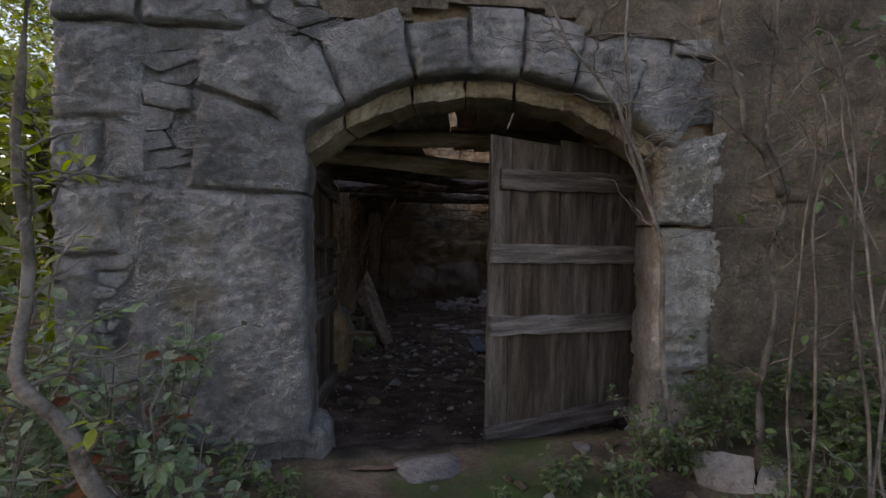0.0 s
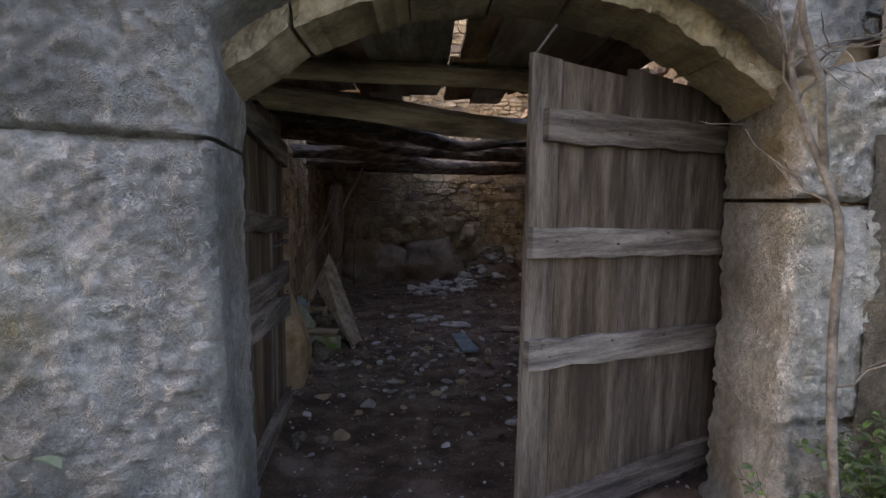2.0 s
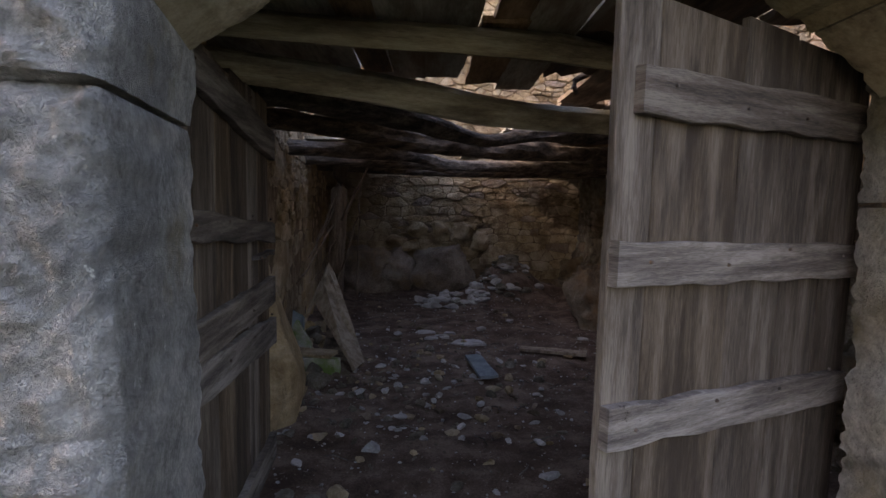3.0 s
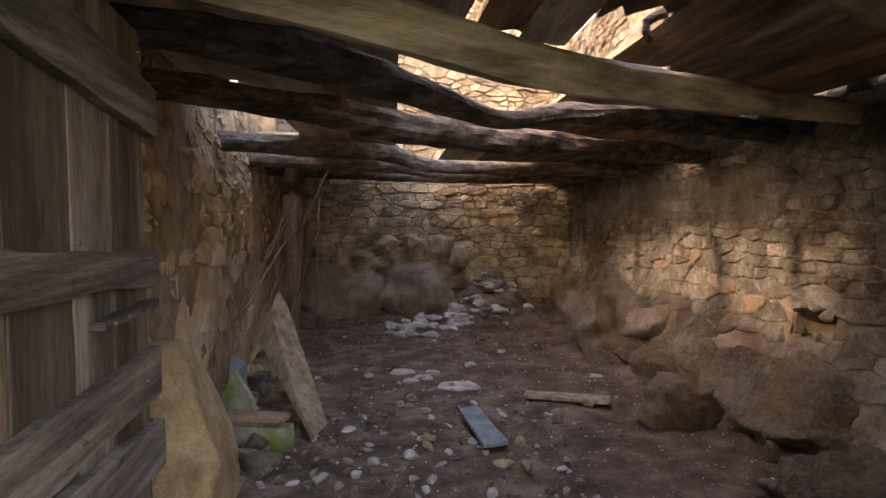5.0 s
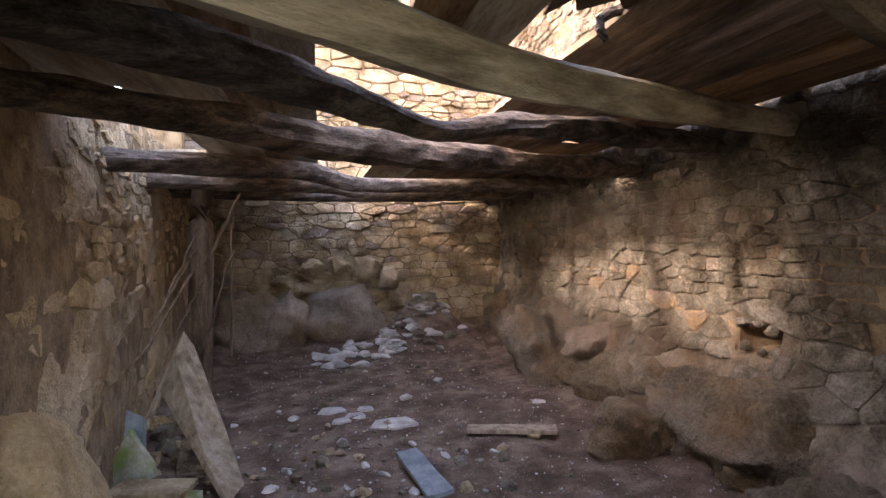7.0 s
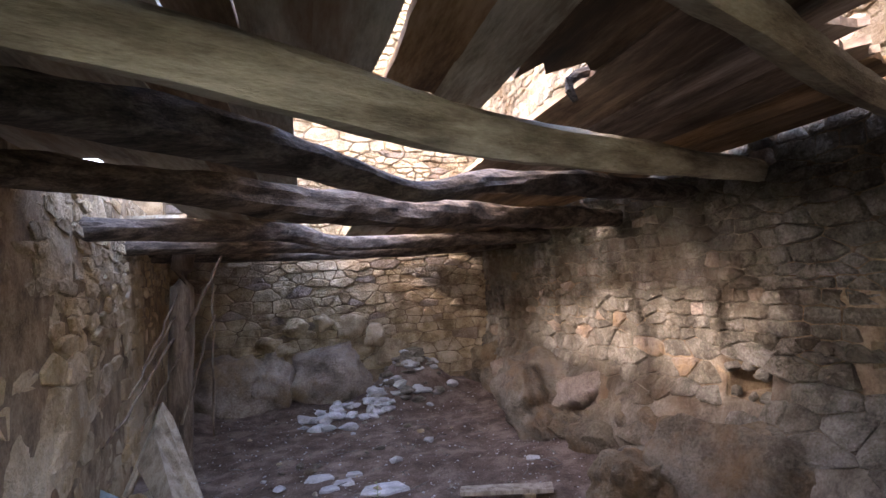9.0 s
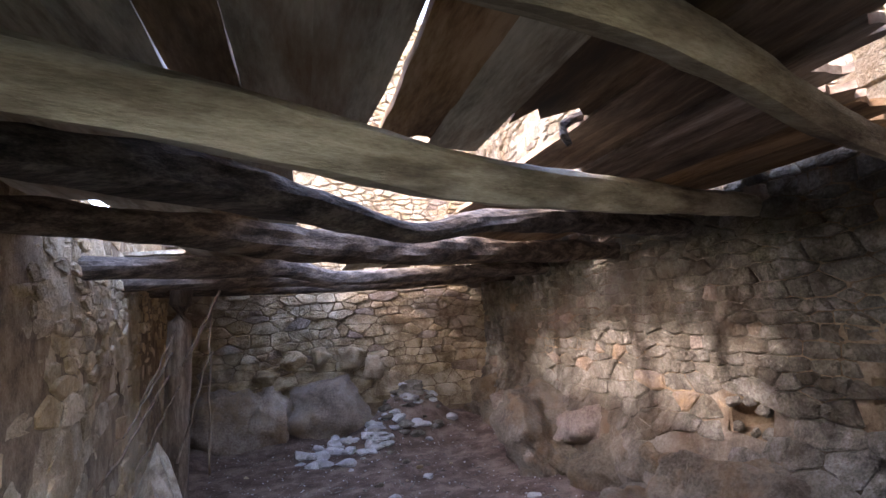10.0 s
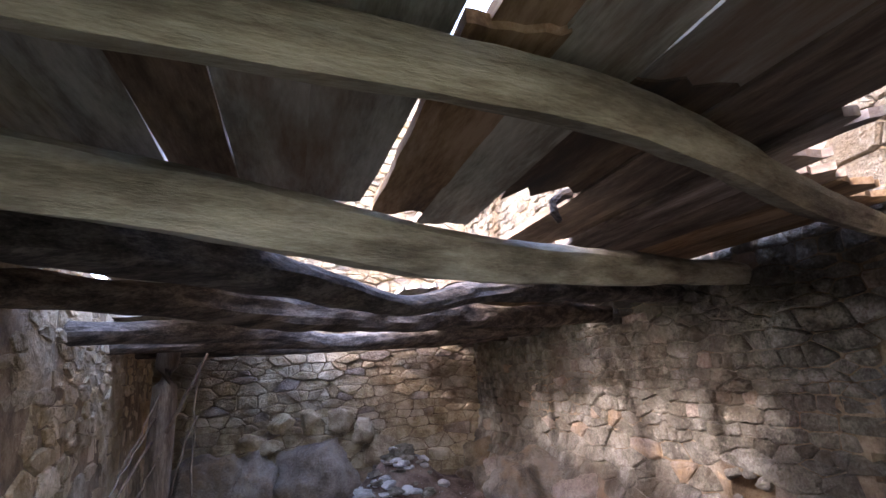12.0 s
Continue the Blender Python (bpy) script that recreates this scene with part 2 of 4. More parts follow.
def tube(pts, radii, sides=8, rough=0.0, seed=0.0, flat=1.0, square=0.0):
    """A rough log or twig along pts."""
    pts = [Vector(p) for p in pts]
    V, F = [], []
    up = Vector((0, 0, 1))
    for i, p in enumerate(pts):
        d = (pts[min(i + 1, len(pts) - 1)] - pts[max(i - 1, 0)]).normalized()
        a = d.cross(up)
        a = d.cross(Vector((1, 0, 0))) if a.length < 0.1 else a
        a.normalize()
        b = a.cross(d)
        for k in range(sides):
            w = 2 * math.pi * k / sides
            r = radii[i]
            if square:
                r *= (abs(math.cos(w + 0.4)) ** square + abs(math.sin(w + 0.4)) ** square) ** (-1 / square)
            if rough:
                q = p * 2.2 + a * math.cos(w) * 0.9 + b * math.sin(w) * 0.9 + Vector((seed, 0, 0))
                r *= 1 + rough * (noise.noise(q) + 0.5 * noise.noise(q * 3.1))
            V.append(p + a * math.cos(w) * r + b * math.sin(w) * r * flat)
    for i in range(len(pts) - 1):
        for k in range(sides):
            F.append((i * sides + k, i * sides + (k + 1) % sides, (i + 1) * sides + (k + 1) % sides, (i + 1) * sides + k))
    F += [tuple(reversed(range(sides))), tuple(range(len(V) - sides, len(V)))]
    return V, F


def resample(pts, n):
    """n points on a smooth line through pts."""
    pts = [Vector(p) for p in pts]
    out = []
    m = len(pts) - 1
    for i in range(n):
        t = i / (n - 1) * m
        k = min(int(t), m - 1)
        f = t - k
        p0, p1, p2, p3 = pts[max(k - 1, 0)], pts[k], pts[k + 1], pts[min(k + 2, m)]
        out.append(0.5 * (2 * p1 + (p2 - p0) * f + (2 * p0 - 5 * p1 + 4 * p2 - p3) * f * f + (3 * p1 - p0 - 3 * p2 + p3) * f ** 3))
    return out


def rock(center, size, seed, detail=3, rough=0.28, turn=0.0, cut=0.75):
    """A boulder: a sphere pressed flat on some sides and roughened."""
    bm = bmesh.new()
    bmesh.ops.create_icosphere(bm, subdivisions=detail, radius=1.0)
    r = random.Random(seed)
    planes = [(Vector((r.gauss(0, 1), r.gauss(0, 1), r.gauss(0, 0.8))).normalized(), r.uniform(cut - 0.2, cut + 0.1)) for _ in range(9)]
    c, s = math.cos(turn), math.sin(turn)
    off = Vector((seed * 1.7, seed * 0.3, 0))
    V = []
    for v in bm.verts:
        p = v.co.copy()
        for n, h in planes:
            d = p.dot(n) - h
            if d > 0:
                p -= n * d * 0.9
        p *= 1 + rough * 0.5 * noise.noise(p * 1.6 + off) + rough * 0.25 * noise.noise(p * 4.5 + off)
        p = Vector((p.x * size[0], p.y * size[1], p.z * size[2]))
        V.append((center[0] + c * p.x - s * p.y, center[1] + s * p.x + c * p.y, center[2] + p.z))
    F = [tuple(v.index for v in f.verts) for f in bm.faces]
    bm.free()
    return V, F


def slab(corners, thick, seed, n=5, wobble=0.02):
    """A flat broken slab on an outline of points in space, thick along its own normal."""
    P = [Vector(c) for c in corners]
    nrm = (P[1] - P[0]).cross(P[-1] - P[0]).normalized()
    ring = []
    for i, p in enumerate(P):
        q = P[(i + 1) % len(P)]
        for k in range(n):
            w = p.lerp(q, k / n)
            w = w + Vector(noise.noise_vector(w * 7 + Vector((seed, 0, 0)))) * wobble
            ring.append(w)
    m = len(ring)
    V = [w for w in ring] + [w + nrm * thick for w in ring]
    F = [tuple(reversed(range(m))), tuple(range(m, 2 * m))] + [(i, (i + 1) % m, m + (i + 1) % m, m + i) for i in range(m)]
    return V, F


# ---- rubble masonry ----
def cells(w, h, sw, sh, seed, squash=2.2, jit=0.28):
    """Irregular stones on a sheet of w by h: a polygon each, laid in loose courses of uneven height."""
    r = random.Random(seed)
    S = []
    v = -sh
    while v < h + sh:
        ch = sh * r.choice((0.5, 0.7, 1.0, 1.3, 1.8))
        u = -sw * r.uniform(0.2, 1.2)
        while u < w + sw:
            cw = sw * r.choice((0.4, 0.5, 0.7, 0.9, 1.2, 1.7, 2.3)) * (0.6 + 0.4 * ch / sh)
            S.append((u + cw / 2 + r.uniform(-jit, jit) * cw * 0.4, (v + ch / 2 + r.uniform(-jit, jit) * ch) * squash))
            u += cw
        v += ch
    S = np.array(S)
    polys = []
    reach = 3.2 * max(sw, sh * squash)
    for i, (a, b) in enumerate(S):
        if not (-sw * 0.3 < a < w + sw * 0.3 and -sh * squash * 0.3 < b < (h + sh * 0.3) * squash):
            continue
        d = np.hypot(S[:, 0] - a, S[:, 1] - b)
        near = [j for j in np.argsort(d)[1:26] if d[j] < reach]
        P = [(a - reach, b - reach), (a + reach, b - reach), (a + reach, b + reach), (a - reach, b + reach)]
        for j in near:
            mx, my, nx, ny = (a + S[j, 0]) / 2, (b + S[j, 1]) / 2, S[j, 0] - a, S[j, 1] - b
            Q = []
            for k in range(len(P)):
                p, q = P[k], P[(k + 1) % len(P)]
                dp, dq = (p[0] - mx) * nx + (p[1] - my) * ny, (q[0] - mx) * nx + (q[1] - my) * ny
                if dp <= 0:
                    Q.append(p)
                if dp * dq < 0:
                    f = dp / (dp - dq)
                    Q.append((p[0] + f * (q[0] - p[0]), p[1] + f * (q[1] - p[1])))
            P = Q
            if len(P) < 3:
                break
        if len(P) >= 3:
            polys.append([(p[0], p[1] / squash) for p in P])
    return polys


def stone(poly, place, depth, r, joint=0.012):
    """One stone on its outline: rounded, with an uneven, tilted face."""
    n = len(poly)
    cu, cv = sum(p[0] for p in poly) / n, sum(p[1] for p in poly) / n
    size = max(max(p[0] for p in poly) - min(p[0] for p in poly), 0.05)
    P = []
    for i in range(n):
        a, b = poly[i], poly[(i + 1) % n]
        if math.hypot(a[0] - b[0], a[1] - b[1]) < 0.012:
            continue
        for f in (0.11, 0.89):
            P.append((a[0] + f * (b[0] - a[0]), a[1] + f * (b[1] - a[1])))
    if len(P) < 4:
        return None
    n = len(P)
    tu, tv = r.gauss(0, 0.03), r.gauss(0, 0.045)
    V = []
    for k, (inset, out) in enumerate(((joint * 0.4, -0.05), (joint, depth * 0.55), (joint + 0.006 + 0.025 * size, depth))):
        for u, v in P:
            du, dv = cu - u, cv - v
            l = max(math.hypot(du, dv), 1e-4)
            f = min(inset / l, 0.6)
            uu, vv = u + du * f, v + dv * f
            o = out + (tu * (uu - cu) + tv * (vv - cv) + r.gauss(0, 0.004) if k else 0)
            V.append(place(uu, vv, o))
    V.append(place(cu, cv, depth * 1.02 + r.gauss(0, 0.004)))
    F = []
    for k in range(2):
        for i in range(n):
            j = (i + 1) % n
            F.append((k * n + i, k * n + j, (k + 1) * n + j, (k + 1) * n + i))
    F += [(2 * n + i, 2 * n + (i + 1) % n, 3 * n) for i in range(n)]
    return V, F


def masonry(parent, w, h, sw, sh, seed, place, mat_of, keep, near, depth=(0.02, 0.05), joint=0.012, limit=290, stuff_label=""):
    """Stones on a wall: those in the near stretch singly, the others joined."""
    r = random.Random(seed)
    rest = {}
    count = 0
    for poly in cells(w, h, sw, sh, seed):
        cu, cv = sum(p[0] for p in poly) / len(poly), sum(p[1] for p in poly) / len(poly)
        if not keep(cu, cv):
            continue
        poly = [(min(max(u, 0), w), min(max(v, 0), h)) for u, v in poly]
        s = stone(poly, place, r.uniform(*depth), r, joint)
        if not s:
            continue
        mat = mat_of(cu, cv, r)
        if near(cu, cv) and count < limit:
            solid("stone", *s, mat, parent)
            count += 1
        else:
            rest.setdefault(mat.name, (mat, []))[1].append(s)
    for mat, S in rest.values():
        tagged(solid("stones", *join_mesh(S), mat, parent), stuff_label, kind="stuff")


# ---- plan ----
FA = 0.21                                   # the facade runs askew: y = FY + FA * x
FY, THICK = 3.0, 0.6
XL0, XLK, XR, YB, TOP = -0.42, -0.11, 3.3, 12.0, 5.0
CEIL = 2.38


def facade_y(x):
    return FY + FA * x


def left_x(y):
    return XL0 + XLK * (y - 4.0)

# ---- ground ----
def ground_z(x, y):
    """Outside the ground lies a little above the floor of the room, and falls into the door."""
    d = facade_y(x) - y
    z = 0.26 + 0.02 * d if d > 0 else 0.26
    z += 0.30 * math.exp(-((x + 1.3) / 0.9) ** 2 - ((d - 0.2) / 0.8) ** 2)
    z += 0.14 * math.exp(-((x - 2.5) / 0.6) ** 2 - ((d - 0.1) / 0.5) ** 2)
    if x > 3.2:
        z += 0.06 * (x - 3.2) if x < 20 else 1.0
    if x < -2.5:
        z += min(0.12 * (-2.5 - x), 2)
    if left_x(y) - 0.3 < x < 3.6 and d < -0.25 and y < 12.4:
        z = -0.2
    return z + 0.05 * noise.noise(Vector((x * 1.7, y * 1.7, 0))) + 0.02 * noise.noise(Vector((x * 6, y * 6, 3)))


def sheet(name, xs, ys, zf, mat):
    V = [(x, y, zf(x, y)) for y in ys for x in xs]
    n = len(xs)
    F = [(j * n + i, j * n + i + 1, (j + 1) * n + i + 1, (j + 1) * n + i) for j in range(len(ys) - 1) for i in range(n - 1)]
    return solid(name, V, F, mat, smooth=True)


near_x = [-5 + 0.1 * i for i in range(111)]
far = [8, 12, 18, 30, 50, 90, 160, 300, 600]
gx = [-d for d in reversed(far)] + near_x + [d for d in far if d > 6.1]
gy = [-d for d in reversed(far)] + [-5 + 0.1 * i for i in range(101)] + [5.5, 7, 9, 11, 12.5, 14] + far[2:]
tagged(sheet("ground", gx, gy, ground_z, M_SOIL), "dark soil with leaf litter and creeping weeds", "ground", kind="structure")


def floor_z(x, y):
    d = y - facade_y(x)
    z = 0.05 * noise.noise(Vector((x * 1.1, y * 1.1, 9))) + 0.025 * noise.noise(Vector((x * 4, y * 4, 5))) + 0.012 * noise.noise(Vector((x * 13, y * 13, 2)))
    z += 0.28 * max(0.0, min(1.0, (1.1 - d) / 1.3))
    z += 0.10 * math.exp(-((x - left_x(y)) / 0.35) ** 2) + 0.18 * math.exp(-((x - XR) / 0.5) ** 2)
    z += 0.08 * math.exp(-((y - YB) / 0.7) ** 2) + 0.62 * math.exp(-((x - 1.95) / 0.55) ** 2 - ((y - 11.55) / 0.5) ** 2)
    return z


V, F = [], []
fx = [-1.5 + 0.06 * i for i in range(81)]
fn = 150
for j in range(fn):
    for x in fx:
        y = facade_y(x) - 0.15 + (YB + 0.1 - facade_y(x) + 0.15) * j / (fn - 1)
        V.append((x, y, floor_z(x, y)))
n = len(fx)
F = [(j * n + i, j * n + i + 1, (j + 1) * n + i + 1, (j + 1) * n + i) for j in range(fn - 1) for i in range(n - 1)]
# only where the room and its door are
F = [f for f in F if all((V[k][1] > facade_y(V[k][0]) + 0.5 and V[k][0] > left_x(V[k][1]) - 0.1) or (-0.05 < V[k][0] < 2.25) for k in f)]
tagged(solid("floor", V, F, M_EARTH, smooth=True), "trodden brown earth floor strewn with grit", "floor", kind="structure")

# ---- walls: backing ----
UW = math.hypot(1, FA)


def facade_place(u, v, o):
    """u metres along the facade from the left jamb, v up, o out towards the yard."""
    return (u / UW + FA / UW * o, FY + FA * u / UW - o / UW, v)


def fpoly(u0, u1):
    """Outline on the plan of a stretch of the front wall."""
    a, b = facade_place(u0, 0, -0.06), facade_place(u1, 0, -0.06)
    return [a[:2], b[:2], (b[0], b[1] + THICK - 0.06), (a[0], a[1] + THICK - 0.06)]


DOOR_W, ARCH_W, SPRING, RISE = 2.16, 2.27, 2.06, 0.42
wall_front = tagged(solid("wall_front", *prism(fpoly(-1.12, -0.07), -0.3, TOP), M_MORTAR), "old stone front wall with an arched doorway", "wall", kind="structure")


def arch_z(u):
    f = (u - ARCH_W / 2) / (ARCH_W / 2)
    return SPRING + RISE * (1 - abs(f) ** 2.2)


solid("wall_core", *prism(fpoly(ARCH_W + 0.07, 8.5), -0.3, TOP), M_MORTAR, wall_front)
A = 24
V, F = [], []
for i in range(A + 1):
    u = -0.07 + (ARCH_W + 0.14) * i / A
    z = arch_z(min(max(u, 0), ARCH_W)) + 0.03
    a = facade_place(u, 0, -0.06)
    V += [(a[0], a[1], z), (a[0], a[1] + THICK, z), (a[0], a[1] + THICK, TOP), (a[0], a[1], TOP)]
for i in range(A):
    for k in range(4):
        F.append((4 * i + k, 4 * i + (k + 1) % 4, 4 * i + 4 + (k + 1) % 4, 4 * i + 4 + k))
solid("wall_core", V, F, M_MORTAR, wall_front)

def left_core(y0, y1, h):
    return prism([(left_x(y0) - 0.5, y0), (left_x(y0), y0), (left_x(y1), y1), (left_x(y1) - 0.5, y1)], -0.3, h)


# unseen above the room: heights made up, low in the middle to let light in
wall_left = tagged(solid("wall_left", *left_core(3.4, 4.7, 4.0), M_MORTAR), "clay-plastered rubble side wall", "wall", kind="structure")
solid("wall_core", *left_core(4.7, 11.6, 2.6), M_MORTAR, wall_left)
solid("wall_core", *left_core(11.6, 12.5, 4.4), M_MORTAR, wall_left)
NICHE, HOLE = (6.56, 6.93, 0.76, 0.97), (5.80, 5.93, 1.06, 1.20)      # y0, y1, z0, z1
wall_right = tagged(solid("wall_right", *box(XR, XR + 0.55, NICHE[1], 12.6, -0.3, TOP - 0.6), M_MORTAR), "bare rubble side wall of pale stone with a niche", "wall", kind="structure")
XI, XO = XR + 0.1, XR + 0.55
for y0, y1, z0, z1, x0, x1 in [(4.1, HOLE[0], -0.3, 4.3, XR, XO), (HOLE[0], HOLE[1], -0.3, HOLE[2], XR, XI), (HOLE[0], HOLE[1], HOLE[3], 4.3, XR, XI), (HOLE[1], NICHE[0], -0.3, 4.3, XR, XI),
                               (HOLE[0], 6.46, -0.3, 0.88, XI, XO), (HOLE[0], 6.46, 1.25, 4.3, XI, XO), (6.46, NICHE[0], -0.3, 4.3, XI, XO),
                               (NICHE[0], NICHE[1], -0.3, NICHE[2], XR, XO), (NICHE[0], NICHE[1], NICHE[3], 4.3, XR, XO), (NICHE[0], NICHE[1], NICHE[2], NICHE[3], XR + 0.38, XO)]:
    solid("wall_core", *box(x0, x1, y0, y1, z0, z1), M_MORTAR, wall_right)
wall_back = tagged(solid("wall_back", *prism([(-1.9, YB), (XR, YB), (XR, YB + 0.55), (-1.9, YB + 0.55)], -0.3, TOP + 1.4), M_MORTAR), "rubble end wall on large foundation boulders", "wall", kind="structure")

# ---- door leaves ----
def board_mesh(w, h, t, seed, wob=0.004, n=14, top=0.0, bottom=0.0):
    """An upright board of x 0..w, y 0..t, z 0..h with worn edges."""
    r = random.Random(seed)
    V, F = [], []
    ph = r.uniform(0, 50)
    for i in range(n + 1):
        z = h * i / n
        a = wob * noise.noise(Vector((ph, z * 6, 0))) * 2
        b = wob * noise.noise(Vector((ph + 9, z * 6, 0))) * 2
        c = 0.003
        zz = [z, z, z, z, z, z, z, z]
        X = [a, a + c, w - c + b, w + b, w + b, w - c + b, a + c, a]
        Y = [c, 0, 0, c, t - c, t, t, t - c]
        for k in range(8):
            q = zz[k]
            if i == n:
                q += top * (X[k] / w - 0.5) + 0.01 * noise.noise(Vector((X[k] * 30, ph, 0)))
            if i == 0:
                q += bottom * noise.noise(Vector((X[k] * 14, ph, 7)))
            V.append((X[k], Y[k], q))
    for i in range(n):
        for k in range(8):
            F.append((8 * i + k, 8 * i + (k + 1) % 8, 8 * i + 8 + (k + 1) % 8, 8 * i + 8 + k))
    F += [tuple(reversed(range(8))), tuple(range(8 * n, 8 * n + 8))]
    return V, F


def moved(mesh, dx, dy, dz):
    return [(x + dx, y + dy, z + dz) for x, y, z in mesh[0]], mesh[1]


def leaf(name, label, widths, height, ledges, seed, m):
    """A ledged door leaf: upright boards with battens nailed across. x from the free edge to the hinge."""
    door = tagged(new(name), label, "door", kind="")
    door.matrix_world = m
    x = 0
    W = sum(widths)
    for i, w in enumerate(widths):
        b = board_mesh(w - 0.004, height - random.Random(seed + i).uniform(0, 0.03), 0.028, seed + i, top=-0.015, bottom=0.03)
        solid("board", *moved(b, x, 0, 0), M_DOOR, door)
        x += w
    for i, (z0, z1, x0, x1, tip) in enumerate(ledges):
        l = board_mesh(z1 - z0, x1 - x0, 0.035, seed + 40 + i, 0.007, 16)
        V = [(x0 + z, y - 0.036, z0 + px + tip * z) for px, y, z in l[0]]
        bat = solid("batten", V, [tuple(reversed(f)) for f in l[1]], M_LEDGE, door)
        r = random.Random(seed + 70 + i)
        for k in range(4):
            u = x0 + (x1 - x0) * (0.09 + 0.27 * k) + r.uniform(-0.02, 0.02)
            v = z0 + (z1 - z0) * r.uniform(0.3, 0.7)
            solid("nail", *tube([(u, -0.034, v), (u, -0.043, v)], [0.007, 0.005], 6), M_RUST, bat)
    return door


leaf("door_right", "weathered grey-brown plank door leaf standing ajar", [0.155, 0.39, 0.28, 0.255, 0.24], 2.02,
     [(1.685, 1.815, 0.06, 1.31, 0.005), (1.22, 1.345, 0.0, 1.27, -0.03), (0.755, 0.88, 0.0, 1.27, -0.05), (0.02, 0.16, -0.02, 1.25, 0.03)], 100,
     pose(1.085, 3.59, 0.15, 1.5, 0, 28.0))

# ---- facing of the front wall ----
def dressed(corners, seed, thick=0.4, nu=12, nv=12, rough=0.02, proud=0.03, mat=M_ASHLAR, parent=wall_front, place=facade_place, name="stone_block", skew=0.0, edge=1.0):
    """A large hewn block on four corners (u, v) of the wall, counter-clockwise from the lower left, with a picked face and worn arrises."""
    (u0, v0), (u1, v1), (u2, v2), (u3, v3) = corners
    nu, nv = nu * 2, nv * 2
    V, F = [], []
    off = Vector((seed * 3.1, 0, 0))
    for j in range(nv + 1):
        for i in range(nu + 1):
            s, t = i / nu, j / nv
            u = (u0 * (1 - s) + u1 * s) * (1 - t) + (u3 * (1 - s) + u2 * s) * t
            v = (v0 * (1 - s) + v1 * s) * (1 - t) + (v3 * (1 - s) + v2 * s) * t
            q = Vector((u, v, 0)) + off
            if i in (0, nu):
                u += rough * (0.9 * noise.noise(q * 5) + 0.4 * noise.noise(q * 19))
            if j in (0, nv):
                v += 0.018 * noise.noise(q * 5 + Vector((0, 0, 4))) + 0.010 * noise.noise(q * 19)
            e = min(i, nu - i, j, nv - j)
            o = proud + rough * (noise.noise(q * 2.3) + 0.6 * noise.noise(q * 7) + 0.6 * noise.noise(q * 15) + 0.75 * noise.noise(q * 29))
            o -= edge * (0.042, 0.012, 0.004, 0.001)[min(e, 3)]
            V.append(place(u, v, o))
    n = nu + 1
    F = [(j * n + i, j * n + i + 1, (j + 1) * n + i + 1, (j + 1) * n + i) for j in range(nv) for i in range(nu)]
    rim = [i for i in range(n)] + [j * n + nu for j in range(1, nv + 1)] + [nv * n + i for i in range(nu - 1, -1, -1)] + [j * n for j in range(nv - 1, 0, -1)]
    k = len(V)
    for i in rim:
        p = V[i]
        V.append((p[0] + skew, p[1] + thick, p[2]))
    m = len(rim)
    for i in range(m):
        F.append((rim[(i + 1) % m], rim[i], k + i, k + (i + 1) % m))
    return solid(name, V, F, mat, parent, smooth=False)


# left jamb
dressed([(-0.86, 0.42), (0.10, 0.40), (0.07, 1.765), (-0.76, 1.80)], 1, 0.55, 26, 36, 0.026, skew=-0.1)
dressed([(-0.52, 1.80), (0.07, 1.775), (0.09, 2.12), (-0.44, 2.30)], 2, 0.55, 20, 18, 0.024, skew=-0.1)
dressed([(-0.56, 0.1), (0.12, 0.1), (0.12, 0.39), (-0.5, 0.40)], 3, 0.5, 14, 10, 0.02, -0.05, skew=-0.1)
# right jamb
dressed([(DOOR_W + 0.0, 1.62), (DOOR_W + 0.42, 1.6), (DOOR_W + 0.44, 2.2), (DOOR_W - 0.02, 2.06)], 4, 0.55, 16, 18, 0.03, 0.02, M_JAMB, skew=0.05)
dressed([(DOOR_W - 0.03, 0.72), (DOOR_W + 0.40, 0.7), (DOOR_W + 0.42, 1.58), (DOOR_W + 0.0, 1.6)], 5, 0.55, 16, 26, 0.032, 0.02, M_JAMB, skew=0.05)
dressed([(DOOR_W - 0.06, 0.12), (DOOR_W + 0.5, 0.1), (DOOR_W + 0.4, 0.68), (DOOR_W - 0.02, 0.7)], 6, 0.55, 16, 18, 0.032, 0.02, M_JAMB, skew=0.05)
# voussoirs
cuts = [0.0, 0.13, 0.30, 0.44, 0.57, 0.71, 0.86, 1.0]
for i in range(len(cuts) - 1):
    ends = []
    for c in (cuts[i], cuts[i + 1]):
        u = ARCH_W * c
        lean = (c - 0.5) * 0.62
        z = arch_z(u)
        h = 0.34 + 0.05 * math.sin(i * 2.3)
        ends.append(((u, z), (u + lean * h * 1.7, z + h * (1 if 0.1 < c < 0.9 else 0.8))))
    (a0, b0), (a1, b1) = ends
    g = 0.006
    dressed([(a0[0] + g, a0[1]), (a1[0] - g, a1[1]), (b1[0] - g, b1[1]), (b0[0] + g, b0[1])], 20 + i, 0.3, 12, 12, 0.02, name="voussoir")
    # the inner ring stands a little lower
    dressed([(a0[0] + g, a0[1] - 0.105), (a1[0] - g, a1[1] - 0.105), (a1[0] - g, a1[1] + 0.1), (a0[0] + g, a0[1] + 0.1)], 40 + i, 0.36, 8, 6, 0.02, -0.16, M_SOFFIT, name="voussoir", edge=0.3)
